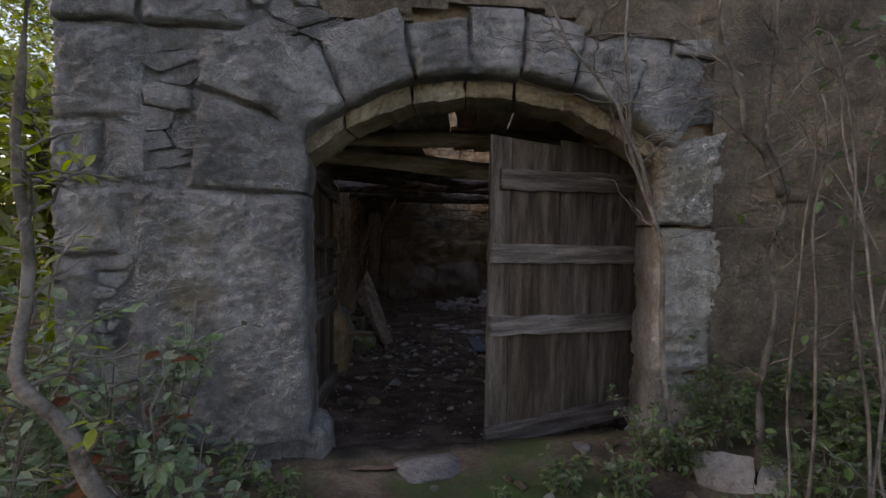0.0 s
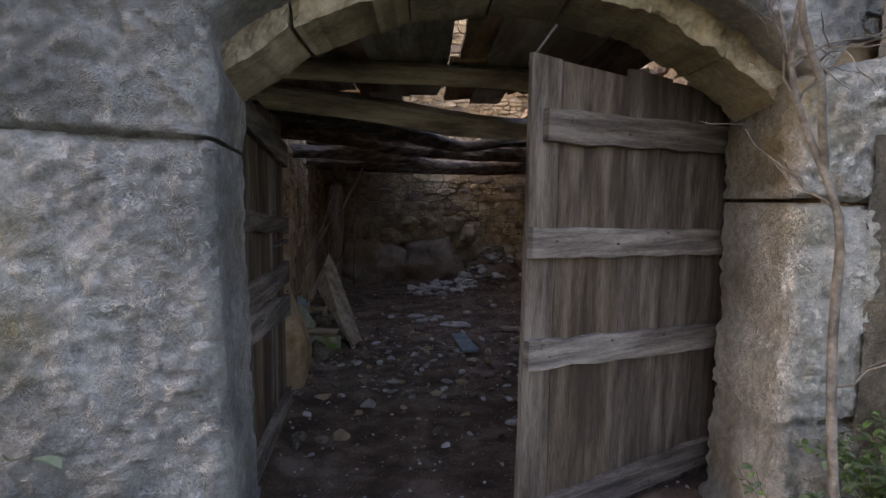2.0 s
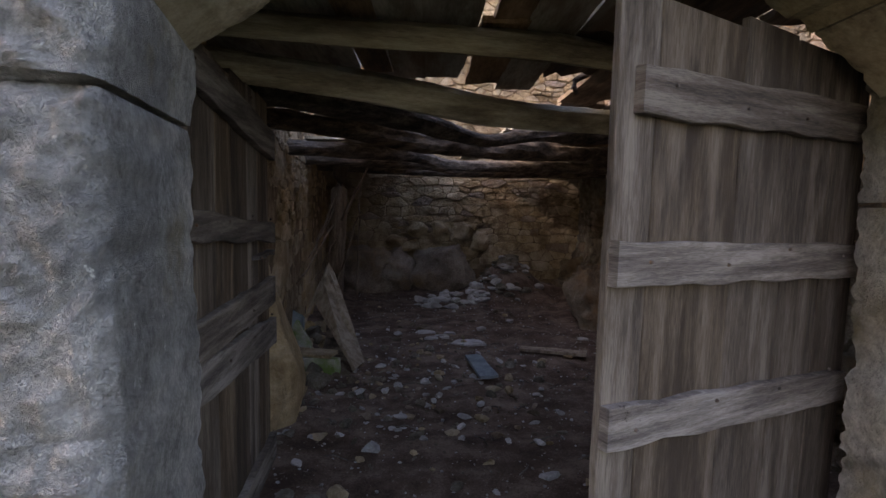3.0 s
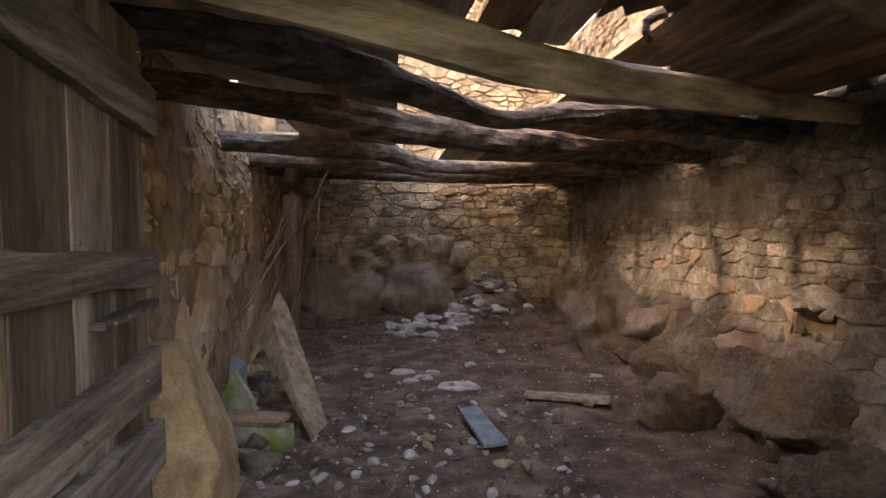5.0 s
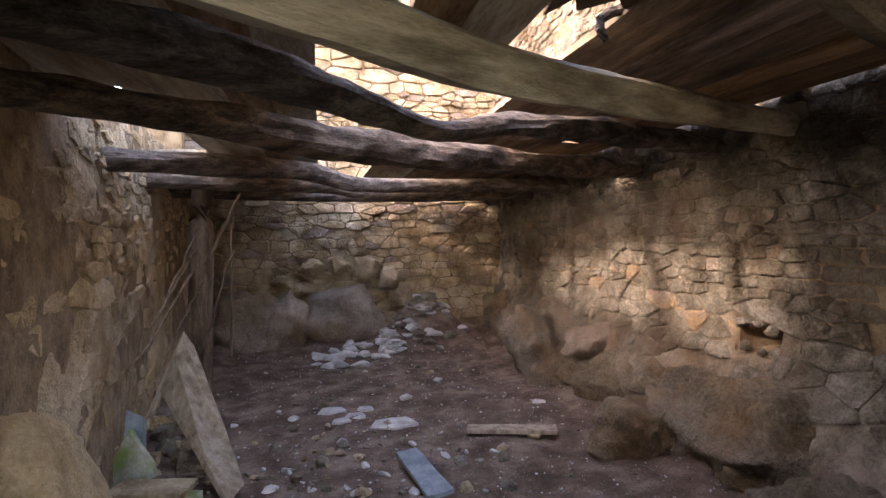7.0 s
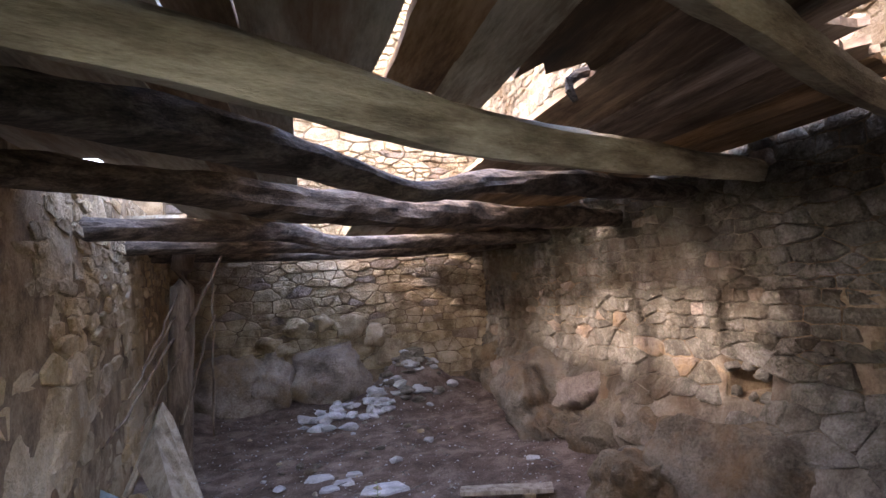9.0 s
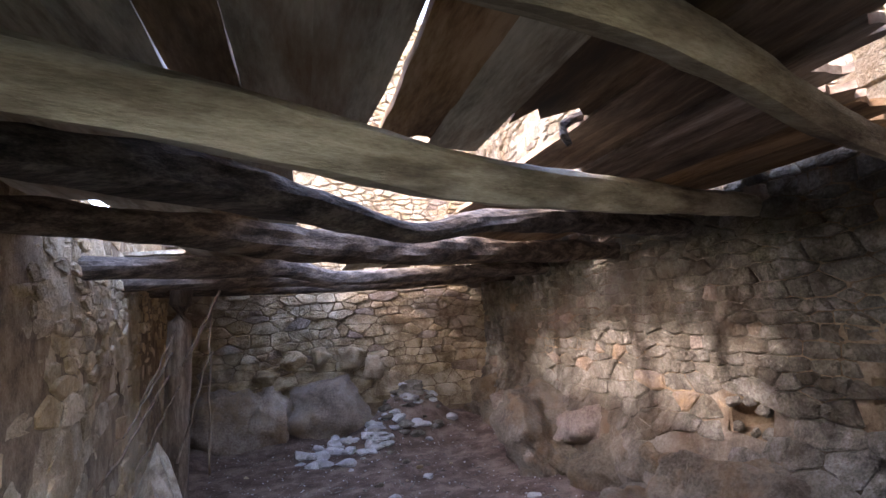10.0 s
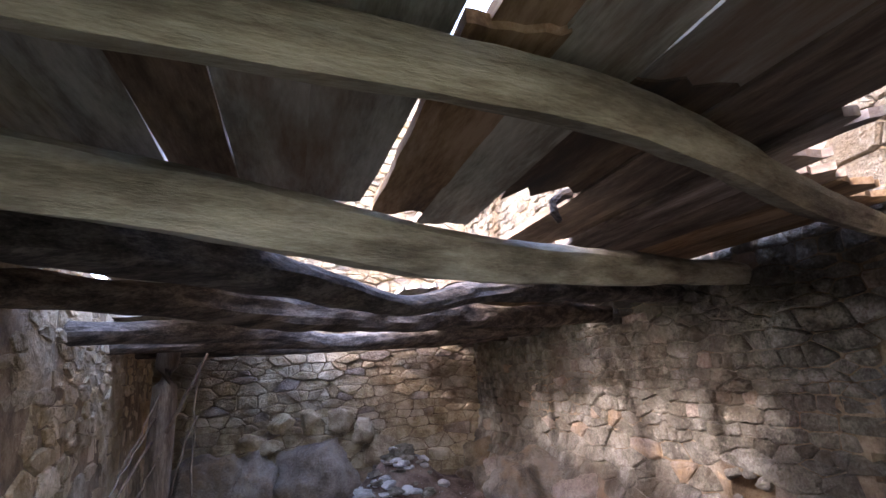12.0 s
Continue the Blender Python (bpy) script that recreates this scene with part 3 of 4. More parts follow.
# large blocks to the corner
dressed([(-1.16, 1.45), (-0.86, 1.45), (-0.86, 1.80), (-1.16, 1.78)], 50, 0.4, 10, 10, 0.024)
dressed([(-1.16, 0.9), (-0.98, 0.92), (-0.96, 1.43), (-1.16, 1.43)], 51, 0.4, 10, 10, 0.024)
dressed([(-0.92, 1.83), (-0.72, 1.84), (-0.7, 2.12), (-0.9, 2.14)], 52, 0.4, 10, 10, 0.024)
dressed([(-1.16, 2.15), (-0.72, 2.16), (-0.7, 2.62), (-1.14, 2.62)], 53, 0.4, 14, 14, 0.024, 0.01)
dressed([(-1.16, 1.83), (-0.95, 1.83), (-0.93, 2.13), (-1.16, 2.13)], 57, 0.4, 10, 10, 0.024)
dressed([(-0.45, 2.33), (0.02, 2.16), (0.1, 2.62), (-0.44, 2.62)], 54, 0.4, 14, 12, 0.024)
dressed([(-0.72, 2.64), (-0.2, 2.64), (-0.2, 2.92), (-0.7, 2.9)], 55, 0.4, 14, 12, 0.024)
dressed([(-1.14, 2.64), (-0.74, 2.64), (-0.72, 2.95), (-1.14, 2.95)], 56, 0.4, 14, 12, 0.024)


def in_block(u, v):
    if -0.86 < u < 0.05 and 0.08 < v < 1.79:
        return True
    if -0.5 < u < 0.05 and v < 2.3 and v > 1.7:
        return True
    if u < -0.7 and 2.14 < v < 2.95:
        return True
    if u < -0.7 and 1.83 < v < 2.14:
        return True
    if u < -0.86 and 1.45 < v < 1.8 or u < -0.97 and 0.9 < v < 1.45:
        return True
    if -0.46 < u < 0.1 and 2.2 < v < 2.62 or -0.72 < u < -0.2 and 2.62 < v < 2.92:
        return True
    if DOOR_W - 0.1 < u < DOOR_W + 0.42 and v < 2.2:
        return True
    if 0 <= u <= ARCH_W and v < arch_z(u) + 0.36:
        return True
    return False


fw = 9.6


def right_side(u, v):
    return u - 1.14 > DOOR_W + 0.35 or v > 2.7 and u > 1.3


masonry(wall_front, fw, TOP, 0.17, 0.1, 11, lambda u, v, o: facade_place(u - 1.14, v, o),
        lambda u, v, r: M_RENDER if right_side(u, v) else M_ASHLAR,
        lambda u, v: not in_block(u - 1.14, v) and v > 0 and u < 7.5, lambda u, v: u < 5.5 and v < 2.9, (-0.02, 0.02), 0.006)

# ---- facing of the room ----
def left_place(u, v, o):
    y = 3.5 + u
    return (left_x(y) + o + 0.05 * noise.noise(Vector((y * 0.9, v * 0.9, 1))) - 0.02, y, v)


def left_mat(u, v, r):
    return M_CLAY if noise.noise(Vector((u * 0.8, v * 0.9, 4))) + r.uniform(-0.1, 0.1) > 0.0 else M_WARM


masonry(wall_left, 8.6, 2.6, 0.19, 0.12, 21, left_place, left_mat, lambda u, v: v < 2.6, lambda u, v: 1.8 < u < 8.0 and v < 2.4, (0.008, 0.045), 0.006)


def right_place(u, v, o):
    y = 4.0 + u
    f = max(0.0, min(1.0, (0.95 - v) / 0.75 + 0.25 * noise.noise(Vector((y * 1.3, v, 8)))))
    bulge = 0.36 * f * f * (3 - 2 * f) * (0.8 + 0.5 * noise.noise(Vector((y * 1.2, v * 0.8, 3))))
    return (XR - o - bulge - 0.04 * noise.noise(Vector((y, v, 1))), y, v)


def niche(u, v, m=0.01):
    y = 4.0 + u
    return any(q[0] - m < y < q[1] + m and q[2] - m < v < q[3] + m for q in (NICHE, HOLE))


def footing(u):
    """Height at which the great footing stones end under the rubble."""
    return 0.66 + 0.16 * noise.noise(Vector((u * 1.4, 0, 5)))


masonry(wall_right, 8.6, 4.35, 0.19, 0.098, 31, right_place, lambda u, v, r: M_HEWN if r.random() < 0.04 else M_RUBBLE,
        lambda u, v: v > footing(u) - 0.06 and not niche(u, v, 0.05) and not (HOLE[0] - 0.03 < 4.0 + u < HOLE[1] + 0.03 and HOLE[2] - 0.02 < v < HOLE[3] + 0.02), lambda u, v: 0.9 < u < 7.0 and v < 2.3, (0.012, 0.05), 0.006)


def back_place(u, v, o):
    return (-1.5 + u, YB - o - 0.04 * noise.noise(Vector((u, v, 6))), v)


masonry(wall_back, 4.8, TOP + 1.4, 0.23, 0.125, 41, back_place, lambda u, v, r: M_WARM if r.random() < 0.93 else M_HEWN,
        lambda u, v: v > 0.3, lambda u, v: v < 2.5, (0.015, 0.065), 0.009)


# ---- mortar and plaster coats, worn back to the stones ----
def coat(name, label, w, h, step, place, level, amp, keep, mat, parent, seed):
    nu, nv = int(w / step), int(h / step)
    V, F = [], []
    for j in range(nv + 1):
        for i in range(nu + 1):
            u, v = i * step, j * step
            q = Vector((u, v, seed))
            V.append(place(u, v, level + amp * (noise.noise(q * 1.6) + 0.6 * noise.noise(q * 5) + 0.3 * noise.noise(q * 14))))
    n = nu + 1
    F = [(j * n + i, j * n + i + 1, (j + 1) * n + i + 1, (j + 1) * n + i) for j in range(nv) for i in range(nu) if keep((i + 0.5) * step, (j + 0.5) * step)]
    return solid(name, V, F, mat, parent, label, smooth=True)


coat("render_coat", "ochre lime render, worn and patchy", 7.0, 4.2, 0.04, lambda u, v, o: facade_place(u - 1.14, v, o), 0.012, 0.028, lambda u, v: (right_side(u, v) and not in_block(u - 1.14, v)) or u - 1.14 > DOOR_W + 0.33, M_RENDER, wall_front, 3)
coat("mortar_coat", "grey weathered mortar", 3.2, 4.2, 0.04, lambda u, v, o: facade_place(u - 1.14, v, o), -0.042, 0.012, lambda u, v: not right_side(u, v) and not (-0.05 < u - 1.14 < ARCH_W + 0.05 and v < arch_z(min(max(u - 1.14, 0), ARCH_W)) + 0.06), M_ASHLAR, wall_front, 4)
coat("clay_coat", "yellow clay plaster, worn back to the stones", 8.5, 2.6, 0.03, left_place, 0.016, 0.026, lambda u, v: True, M_CLAY, wall_left, 5)
coat("mortar_coat", "earth mortar between the stones", 8.5, 2.6, 0.05, right_place, 0.0, 0.016, lambda u, v: not niche(u, v), M_EARTHMORTAR, wall_right, 6)
leaf("door_left", "weathered plank door leaf folded back inside the doorway", [0.2, 0.24, 0.21, 0.24, 0.2, 0.23], 2.0,
     [(1.846, 1.986, 0.0, 1.33, -0.12), (1.346, 1.446, 0.0, 1.32, -0.07), (1.19, 1.215, 0.95, 1.31, 0.0), (0.93, 1.07, 0.0, 1.31, 0.0), (0.80, 0.945, 0.0, 1.33, -0.07), (0.06, 0.19, 0, 1.3, 0.02)], 200,
     pose(-0.15, 3.70, 0.12, 0, 0, 94.5))


# ---- ceiling: beams ----
def beam(name, label, pts, radii, mat, rough=0.12, seed=1, n=44, flat=1.0, sides=16, square=0.0):
    P = resample(pts, n)
    R = [r.x for r in resample([(q, 0, 0) for q in radii], n)]
    return tagged(solid(name, *tube(P, R, sides, rough, seed, flat, square), mat), label, "beam")


beam("ceiling_beam", "bowed hewn timber beam under the upper floor", [(-0.7, 4.2, 2.29), (0.3, 4.43, 2.29), (1.07, 4.62, 2.31), (1.6, 4.83, 2.3), (2.3, 5.15, 2.26), (3.42, 5.66, 2.28)], [0.055, 0.056, 0.06, 0.058, 0.054, 0.05], M_BEAM, 0.16, 3, 110, square=4.0)
beam("ceiling_beam", "long pale hewn timber beam spanning the room", [(-0.75, 4.45, 2.21), (0, 4.83, 2.20), (0.5, 5.08, 2.165), (0.82, 5.25, 2.14), (1.14, 5.41, 2.125), (1.58, 5.64, 2.135), (2.2, 5.95, 2.16), (3.42, 6.57, 2.22)], [0.072, 0.074, 0.076, 0.077, 0.076, 0.074, 0.07, 0.066], M_BEAM, 0.16, 8, 110, square=4.5)
beam("ceiling_beam", "sagging half-charred timber beam", [(-0.75, 4.97, 2.18), (-0.2, 5.27, 2.175), (0.05, 5.4, 2.17), (0.47, 5.63, 2.13), (0.7, 5.76, 2.085), (0.985, 5.91, 2.03), (1.36, 6.11, 2.10), (1.92, 6.42, 2.15), (2.78, 6.87, 2.16), (3.42, 7.2, 2.17)], [0.074, 0.074, 0.074, 0.072, 0.058, 0.046, 0.054, 0.068, 0.072, 0.068], M_CHAR, 0.42, 5, 120)
beam("ceiling_beam", "rotten round timber beam with peeling bark", [(-0.85, 5.85, 2.17), (-0.03, 6.27, 2.15), (0.37, 6.51, 2.11), (1.06, 6.88, 2.08), (1.7, 7.24, 2.08), (2.87, 7.87, 2.11), (3.42, 8.15, 2.12)], [0.075, 0.075, 0.088, 0.1, 0.085, 0.072, 0.068], M_CHAR, 0.38, 9, 120)
beam("ceiling_beam", "rough round log beam", [(-1.15, 7.4, 2.14), (0.3, 8.1, 2.12), (0.82, 8.4, 2.04), (1.5, 8.75, 2.06), (3.42, 9.6, 2.1)], [0.08, 0.075, 0.06, 0.065, 0.08], M_CHAR, 0.25, 12)
beam("ceiling_beam", "rough round log beam", [(-1.25, 8.75, 2.13), (0.4, 9.4, 2.12), (1.2, 9.8, 2.05), (3.42, 10.7, 2.1)], [0.075, 0.075, 0.06, 0.075], M_CHAR, 0.2, 15)
beam("ceiling_beam", "rough round log beam by the end wall", [(-1.4, 10.2, 2.15), (1.2, 11.0, 2.1), (3.42, 11.6, 2.15)], [0.075, 0.07, 0.075], M_CHAR, 0.2, 18)


# ---- ceiling: planks of the upper floor ----
def plank(x0, x1, y0, y1, seed, z=CEIL, gap=0.003, ends=(0.02, 0.02), edge=0.006, taper=(0, 0), mat=M_PLANK):
    """A floor plank along y; ends and edges rotted by the given amounts; taper: metres shaved off each edge at the far end."""
    n = 40
    ph = seed * 7.3
    cols = [0.0, 0.08, 0.25, 0.42, 0.58, 0.75, 0.92, 1.0]
    V, F = [], []
    for i in range(n + 1):
        f = i / n
        for c in cols:
            ee = ends[0] * (noise.noise(Vector((c * 4 * (x1 - x0) / 0.2, ph, 0))) + 0.5 * noise.noise(Vector((c * 11, ph, 0))) + 0.4)
            ef = ends[1] * (noise.noise(Vector((c * 4 * (x1 - x0) / 0.2, ph, 5))) + 0.5 * noise.noise(Vector((c * 11, ph, 5))) + 0.4)
            y = (y0 + ee) * (1 - f) + (y1 - ef) * f
            l = x0 + gap / 2 + taper[0] * f ** 3 + edge * (noise.noise(Vector((y * 4, ph, 1))) + 0.5 * noise.noise(Vector((y * 13, ph, 1))))
            h = x1 - gap / 2 - taper[1] * f ** 3 + edge * (noise.noise(Vector((y * 4, ph, 2))) + 0.5 * noise.noise(Vector((y * 13, ph, 2))))
            sag = 0.012 * noise.noise(Vector((y * 0.8, ph, 3))) + 0.01 * (c - 0.5) * math.sin(ph)
            V.append((l + (h - l) * c, y, z + sag + 0.009 * math.sin(seed * 2.7)))
    m = len(cols)
    k = len(V)
    V += [(x, y, q + 0.03) for x, y, q in V]
    for i in range(n):
        for c in range(m - 1):
            a = i * m + c
            F.append((a, a + m, a + m + 1, a + 1))
            F.append((k + a, k + a + 1, k + a + m + 1, k + a + m))
        for c, s in ((0, 1), (m - 1, -1)):
            a = i * m + c
            q = (a, k + a, k + a + m, a + m)
            F.append(q if s > 0 else tuple(reversed(q)))
    for i, s in ((0, 1), (n, -1)):
        for c in range(m - 1):
            a = i * m + c
            q = (a, a + 1, k + a + 1, k + a)
            F.append(q if s > 0 else tuple(reversed(q)))
    return V, F


PLANKS = [
    # x0, x1, y0, y1, ends, edge, taper
    (-0.75, -0.26, 3.6, 6.7, (0.0, 0.05), 0.004, (0, 0)), (-0.47, -0.26, 6.7, 11.8, (0.02, 0.05), 0.008, (0, 0)), (-0.27, 0.035, 3.6, 11.7, (0.0, 0.05), 0.004, (0, 0)),
    (0.03, 0.208, 3.6, 5.45, (0.0, 0.02), 0.003, (0, 0.025)), (0.203, 0.370, 3.6, 5.5, (0, 0.02), 0.003, (0.0, 0.0)),
    (0.03, 0.26, 5.47, 11.8, (0.02, 0.08), 0.006, (0, 0)), (0.255, 0.5, 5.5, 11.6, (0.02, 0.05), 0.004, (0, 0)),
    (0.373, 0.568, 3.6, 5.6, (0, 0.02), 0.003, (0, 0)), (0.563, 0.822, 3.6, 5.62, (0, 0.02), 0.004, (0, 0.05)),
    (0.82, 1.035, 4.49, 5.75, (0.04, 0.06), 0.006, (0, 0)), (0.875, 1.03, 3.6, 4.55, (0.0, 0.06), 0.01, (0, 0)), (1.03, 1.272, 3.6, 5.9, (0.0, 0.03), 0.005, (0, 0.0)),
    (1.275, 1.57, 4.64, 5.55, (0.03, 0.24), 0.012, (0.0, 0)), (1.285, 1.57, 3.6, 4.7, (0.0, 0.04), 0.004, (0, 0)), (1.565, 1.85, 3.6, 6.35, (0.0, 0.1), 0.005, (0.0, 0)),
    (1.843, 1.98, 3.6, 6.3, (0, 0.1), 0.01, (0.0, 0.0)), (1.97, 2.13, 4.7, 6.6, (0.15, 0.1), 0.008, (0, 0)),
    (2.05, 2.31, 5.0, 8.2, (0.12, 0.1), 0.004, (0, 0)), (2.305, 2.58, 5.15, 8.3, (0.12, 0.1), 0.004, (0, 0)),
    (2.585, 2.85, 5.25, 8.0, (0.05, 0.1), 0.007, (0, 0)), (2.84, 3.25, 5.45, 8.2, (0.05, 0.1), 0.006, (0, 0)),
    (1.66, 2.06, 7.5, 11.7, (0.06, 0.05), 0.012, (0, 0)), (1.38, 1.67, 7.9, 11.7, (0.1, 0.05), 0.012, (0, 0)), (1.08, 1.39, 9.2, 11.7, (0.1, 0.05), 0.012, (0, 0)),  (1.62, 2.06, 6.35, 7.55, (0.1, 0.15), 0.02, (0, 0)), (2.04, 2.4, 8.15, 11.6, (0.02, 0.05), 0.01, (0, 0)),
    (2.39, 2.82, 8.2, 11.9, (0.02, 0.05), 0.01, (0, 0)), (2.81, 3.27, 8.1, 11.9, (0.02, 0.05), 0.01, (0, 0)),
    
    (1.97, 2.6, 3.7, 4.45, (0.0, 0.1), 0.03, (0, 0)), (2.6, 3.27, 3.7, 4.5, (0.0, 0.1), 0.03, (0, 0)),
    (-1.35, -0.46, 8.9, 11.9, (0.05, 0.02), 0.01, (0, 0)),
]
parts = [plank(*p[:4], 60 + i, ends=p[4], edge=p[5], taper=p[6]) for i, p in enumerate(PLANKS)]
upper_floor = solid("ceiling", *join_mesh(parts), M_PLANK)
upper_floor.data.materials.append(M_PLANK_BROWN)
brown = [int(p[0] > 1.5 or p[:2] in ((0.203, 0.370), (0.82, 1.035), (0.875, 1.03)) or i % 7 == 5) for i, p in enumerate(PLANKS)]
upper_floor.data.polygons.foreach_set("material_index", [b for b, p in zip(brown, parts) for _ in p[1]])
tagged(upper_floor, "broken dark plank floor of the upper storey with gaps and holes", "ceiling", kind="structure")

tagged(solid("hanging_splinter", *tube([(1.59, 5.5, 2.40), (1.53, 5.5, 2.385), (1.48, 5.49, 2.35), (1.475, 5.48, 2.31), (1.49, 5.47, 2.27)], [0.02, 0.02, 0.017, 0.018, 0.012], 8, 0.2, 3), M_CHAR), "dark rotten splinter hanging from the broken planks", "splinter")


# ---- boulders ----
def boulder(label, center, size, seed, mat=M_BOULDER, name="boulder", detail=4, turn=0.0, rough=0.4, category="rock", group="", cut=0.62):
    return tagged(solid(name, *rock(center, size, seed, detail, rough, turn, cut), mat, smooth=True), label, category, group)


boulder("pale foundation boulder at the foot of the end wall", (-0.5, 11.95, 0.32), (0.62, 0.45, 0.5), 3, M_HEWN, rough=0.6, cut=0.82)
boulder("pale foundation boulder at the foot of the end wall", (0.02, 11.9, 0.3), (0.36, 0.36, 0.48), 13, M_HEWN, rough=0.6, cut=0.82)
boulder("great grey boulder built into the end wall", (0.83, 11.95, 0.42), (0.62, 0.45, 0.52), 5, M_HEWN, rough=0.5, cut=0.88)
for i, (x, z, w) in enumerate([(-0.05, 0.95, 0.22), (0.2, 0.85, 0.2), (1.5, 0.95, 0.28), (1.75, 0.6, 0.35), (0.35, 1.12, 0.2), (0.75, 1.15, 0.22), (1.15, 1.12, 0.24)]):
    boulder("brown block stone of the end wall", (x, 11.92, z), (w, 0.2, w * 0.72), 30 + i, M_WARM, "wall_stone", 3)
# the right wall stands on a rough footing of great brown stones
rf = random.Random(91)
y, k = 4.55, 0
while y < 11.7:
    w = rf.uniform(0.2, 0.42)
    for c, z in ((0, 0.1), (1, 0.36)):
        h = rf.uniform(0.2, 0.28)
        x = XR - (0.26, 0.06)[c] + rf.uniform(-0.06, 0.08)
        boulder("rounded brown stone in the footing of the wall", (x, y + w + rf.uniform(-0.1, 0.1), z + rf.uniform(-0.05, 0.06)), (0.3, w * rf.uniform(1.05, 1.3), h), 70 + k,
                M_BOULDER if rf.random() < 0.7 else M_HEWN, detail=4, rough=0.7, turn=rf.uniform(-0.3, 0.3), cut=0.78, group="footing stones of the side wall")
        k += 1
    y += 1.75 * w
for label, c, z in [("leaning brown boulder at the foot of the side wall", (2.72, 7.15, 0.1), (0.36, 0.34, 0.34)), ("broad brown rock ledge under the wall niche", (3.08, 6.5, 0.26), (0.36, 0.8, 0.44)),
                    ("broad brown boulder at the foot of the side wall", (2.75, 5.7, 0.06), (0.4, 0.5, 0.42)), ("great brown boulder near the far corner", (2.85, 9.3, 0.3), (0.5, 0.6, 0.5))]:
    boulder(label, c, z, 170 + k, M_BOULDER, detail=5, rough=0.7, turn=0.15, cut=0.74)
    k += 1
boulder("large smooth ochre boulder beside the door", (-0.62, 5.95, 0.36), (0.32, 0.55, 0.62), 12, M_CLAY, rough=0.22, cut=0.86)


# ---- post with its branches ----
def crooked(a, b, n, amp, seed):
    a, b = Vector(a), Vector(b)
    return [a.lerp(b, k / (n - 1)) + Vector(noise.noise_vector(Vector((k * 0.7, seed, 0)))) * amp for k in range(n)]


tagged(solid("post", *tube(crooked((-0.68, 9.3, -0.05), (-0.58, 9.3, 2.1), 14, 0.03, 3), [0.115 - 0.001 * k for k in range(14)], 10, 0.14, 2), M_POST, smooth=True), "rough upright timber post propping a beam", "post")
for k, (p, q, r) in enumerate([((-0.55, 9.2, 1.35), (-0.2, 9.0, 2.02), 0.03), ((-0.35, 9.15, 0.4), (-0.3, 9.1, 1.9), 0.018), ((-0.62, 9.15, 0.55), (-0.3, 9.1, 1.5), 0.02), ((-0.66, 9.2, 1.3), (-0.75, 7.6, 0.75), 0.02),
                               ((-0.64, 9.2, 1.5), (-0.72, 8.0, 1.0), 0.014), ((-0.6, 9.2, 1.2), (-0.7, 8.3, 0.7), 0.012), ((-0.62, 9.22, 1.7), (-0.7, 8.4, 1.15), 0.01)]):
    tagged(solid("pole", *tube(crooked(p, q, 10, 0.03, k + 5), [r * 0.65 * (1 - 0.04 * j) for j in range(10)], 7, 0.15, k), M_POST, smooth=True), "dry crooked branch leaning on the timber post", "branch", "branches by the post")

# ---- loose boards and slabs ----
tagged(solid("board", *slab([(-0.1, 7.1, 0.02), (-0.05, 7.36, 0.02), (-0.24, 7.72, 0.36), (-0.46, 8.03, 0.8), (-0.52, 8.0, 0.92), (-0.63, 7.85, 0.56)], 0.035, 3, 6, 0.006), M_BOARD), "grey plank leaning against the clutter by the wall", "board")
tagged(solid("slate_slab", *slab([(0.97, 7.5, 0.05), (1.06, 6.82, 0.05), (1.23, 6.86, 0.05), (1.12, 7.55, 0.05)], 0.025, 4, 5, 0.01), M_SLATE), "blue-grey slate slab lying on the earth floor", "slab")
tagged(solid("mossy_slab", *slab([(-0.80, 7.40, 0.03), (-0.50, 7.32, 0.03), (-0.56, 7.42, 0.22), (-0.70, 7.5, 0.42), (-0.80, 7.46, 0.2)], 0.05, 5, 5, 0.01), M_MOSSY), "green mossy pointed slab leaning on rubble", "slab")
tagged(solid("mossy_block", *slab([(-0.72, 6.98, 0.02), (-0.24, 6.88, 0.02), (-0.24, 6.9, 0.19), (-0.70, 7.0, 0.19)], -0.16, 6, 5, 0.01), M_MOSSY), "green mossy building block on the floor", "block")
tagged(solid("clay_slab", *slab([(-0.72, 7.0, 0.2), (-0.28, 6.9, 0.2), (-0.24, 7.08, 0.205), (-0.66, 7.18, 0.205)], 0.03, 7, 5, 0.01), M_WARM), "broken ochre slab lying on the mossy block", "slab")
tagged(solid("blue_stone", *slab([(-0.98, 7.75, 0.22), (-0.70, 7.72, 0.2), (-0.72, 7.82, 0.38), (-0.88, 7.88, 0.46), (-0.98, 7.86, 0.4)], 0.06, 8, 5, 0.02), M_SLATE), "blue-grey broken stone in the rubble by the wall", "stone")
tagged(solid("stick", *tube(crooked((-0.95, 6.9, 0.5), (-0.68, 6.95, 0.03), 8, 0.02, 4), [0.03, 0.032, 0.032, 0.03, 0.028, 0.026, 0.022, 0.018], 7, 0.2), M_WARM, smooth=True), "short reddish rotten stick among the rubble", "stick")
tagged(solid("dark_slab", *slab([(-0.45, 7.55, 0.03), (-0.22, 7.45, 0.03), (-0.26, 7.62, 0.3), (-0.44, 7.68, 0.32)], 0.05, 17, 5, 0.02), M_CHAR), "dark rotten board end behind the leaning plank", "board")
tagged(solid("lath", *tube(crooked((-0.78, 7.6, 0.12), (-0.62, 8.2, 0.7), 6, 0.01, 6), [0.022] * 6, 6, 0.1), M_BOARD), "grey lath standing behind the leaning plank", "lath")
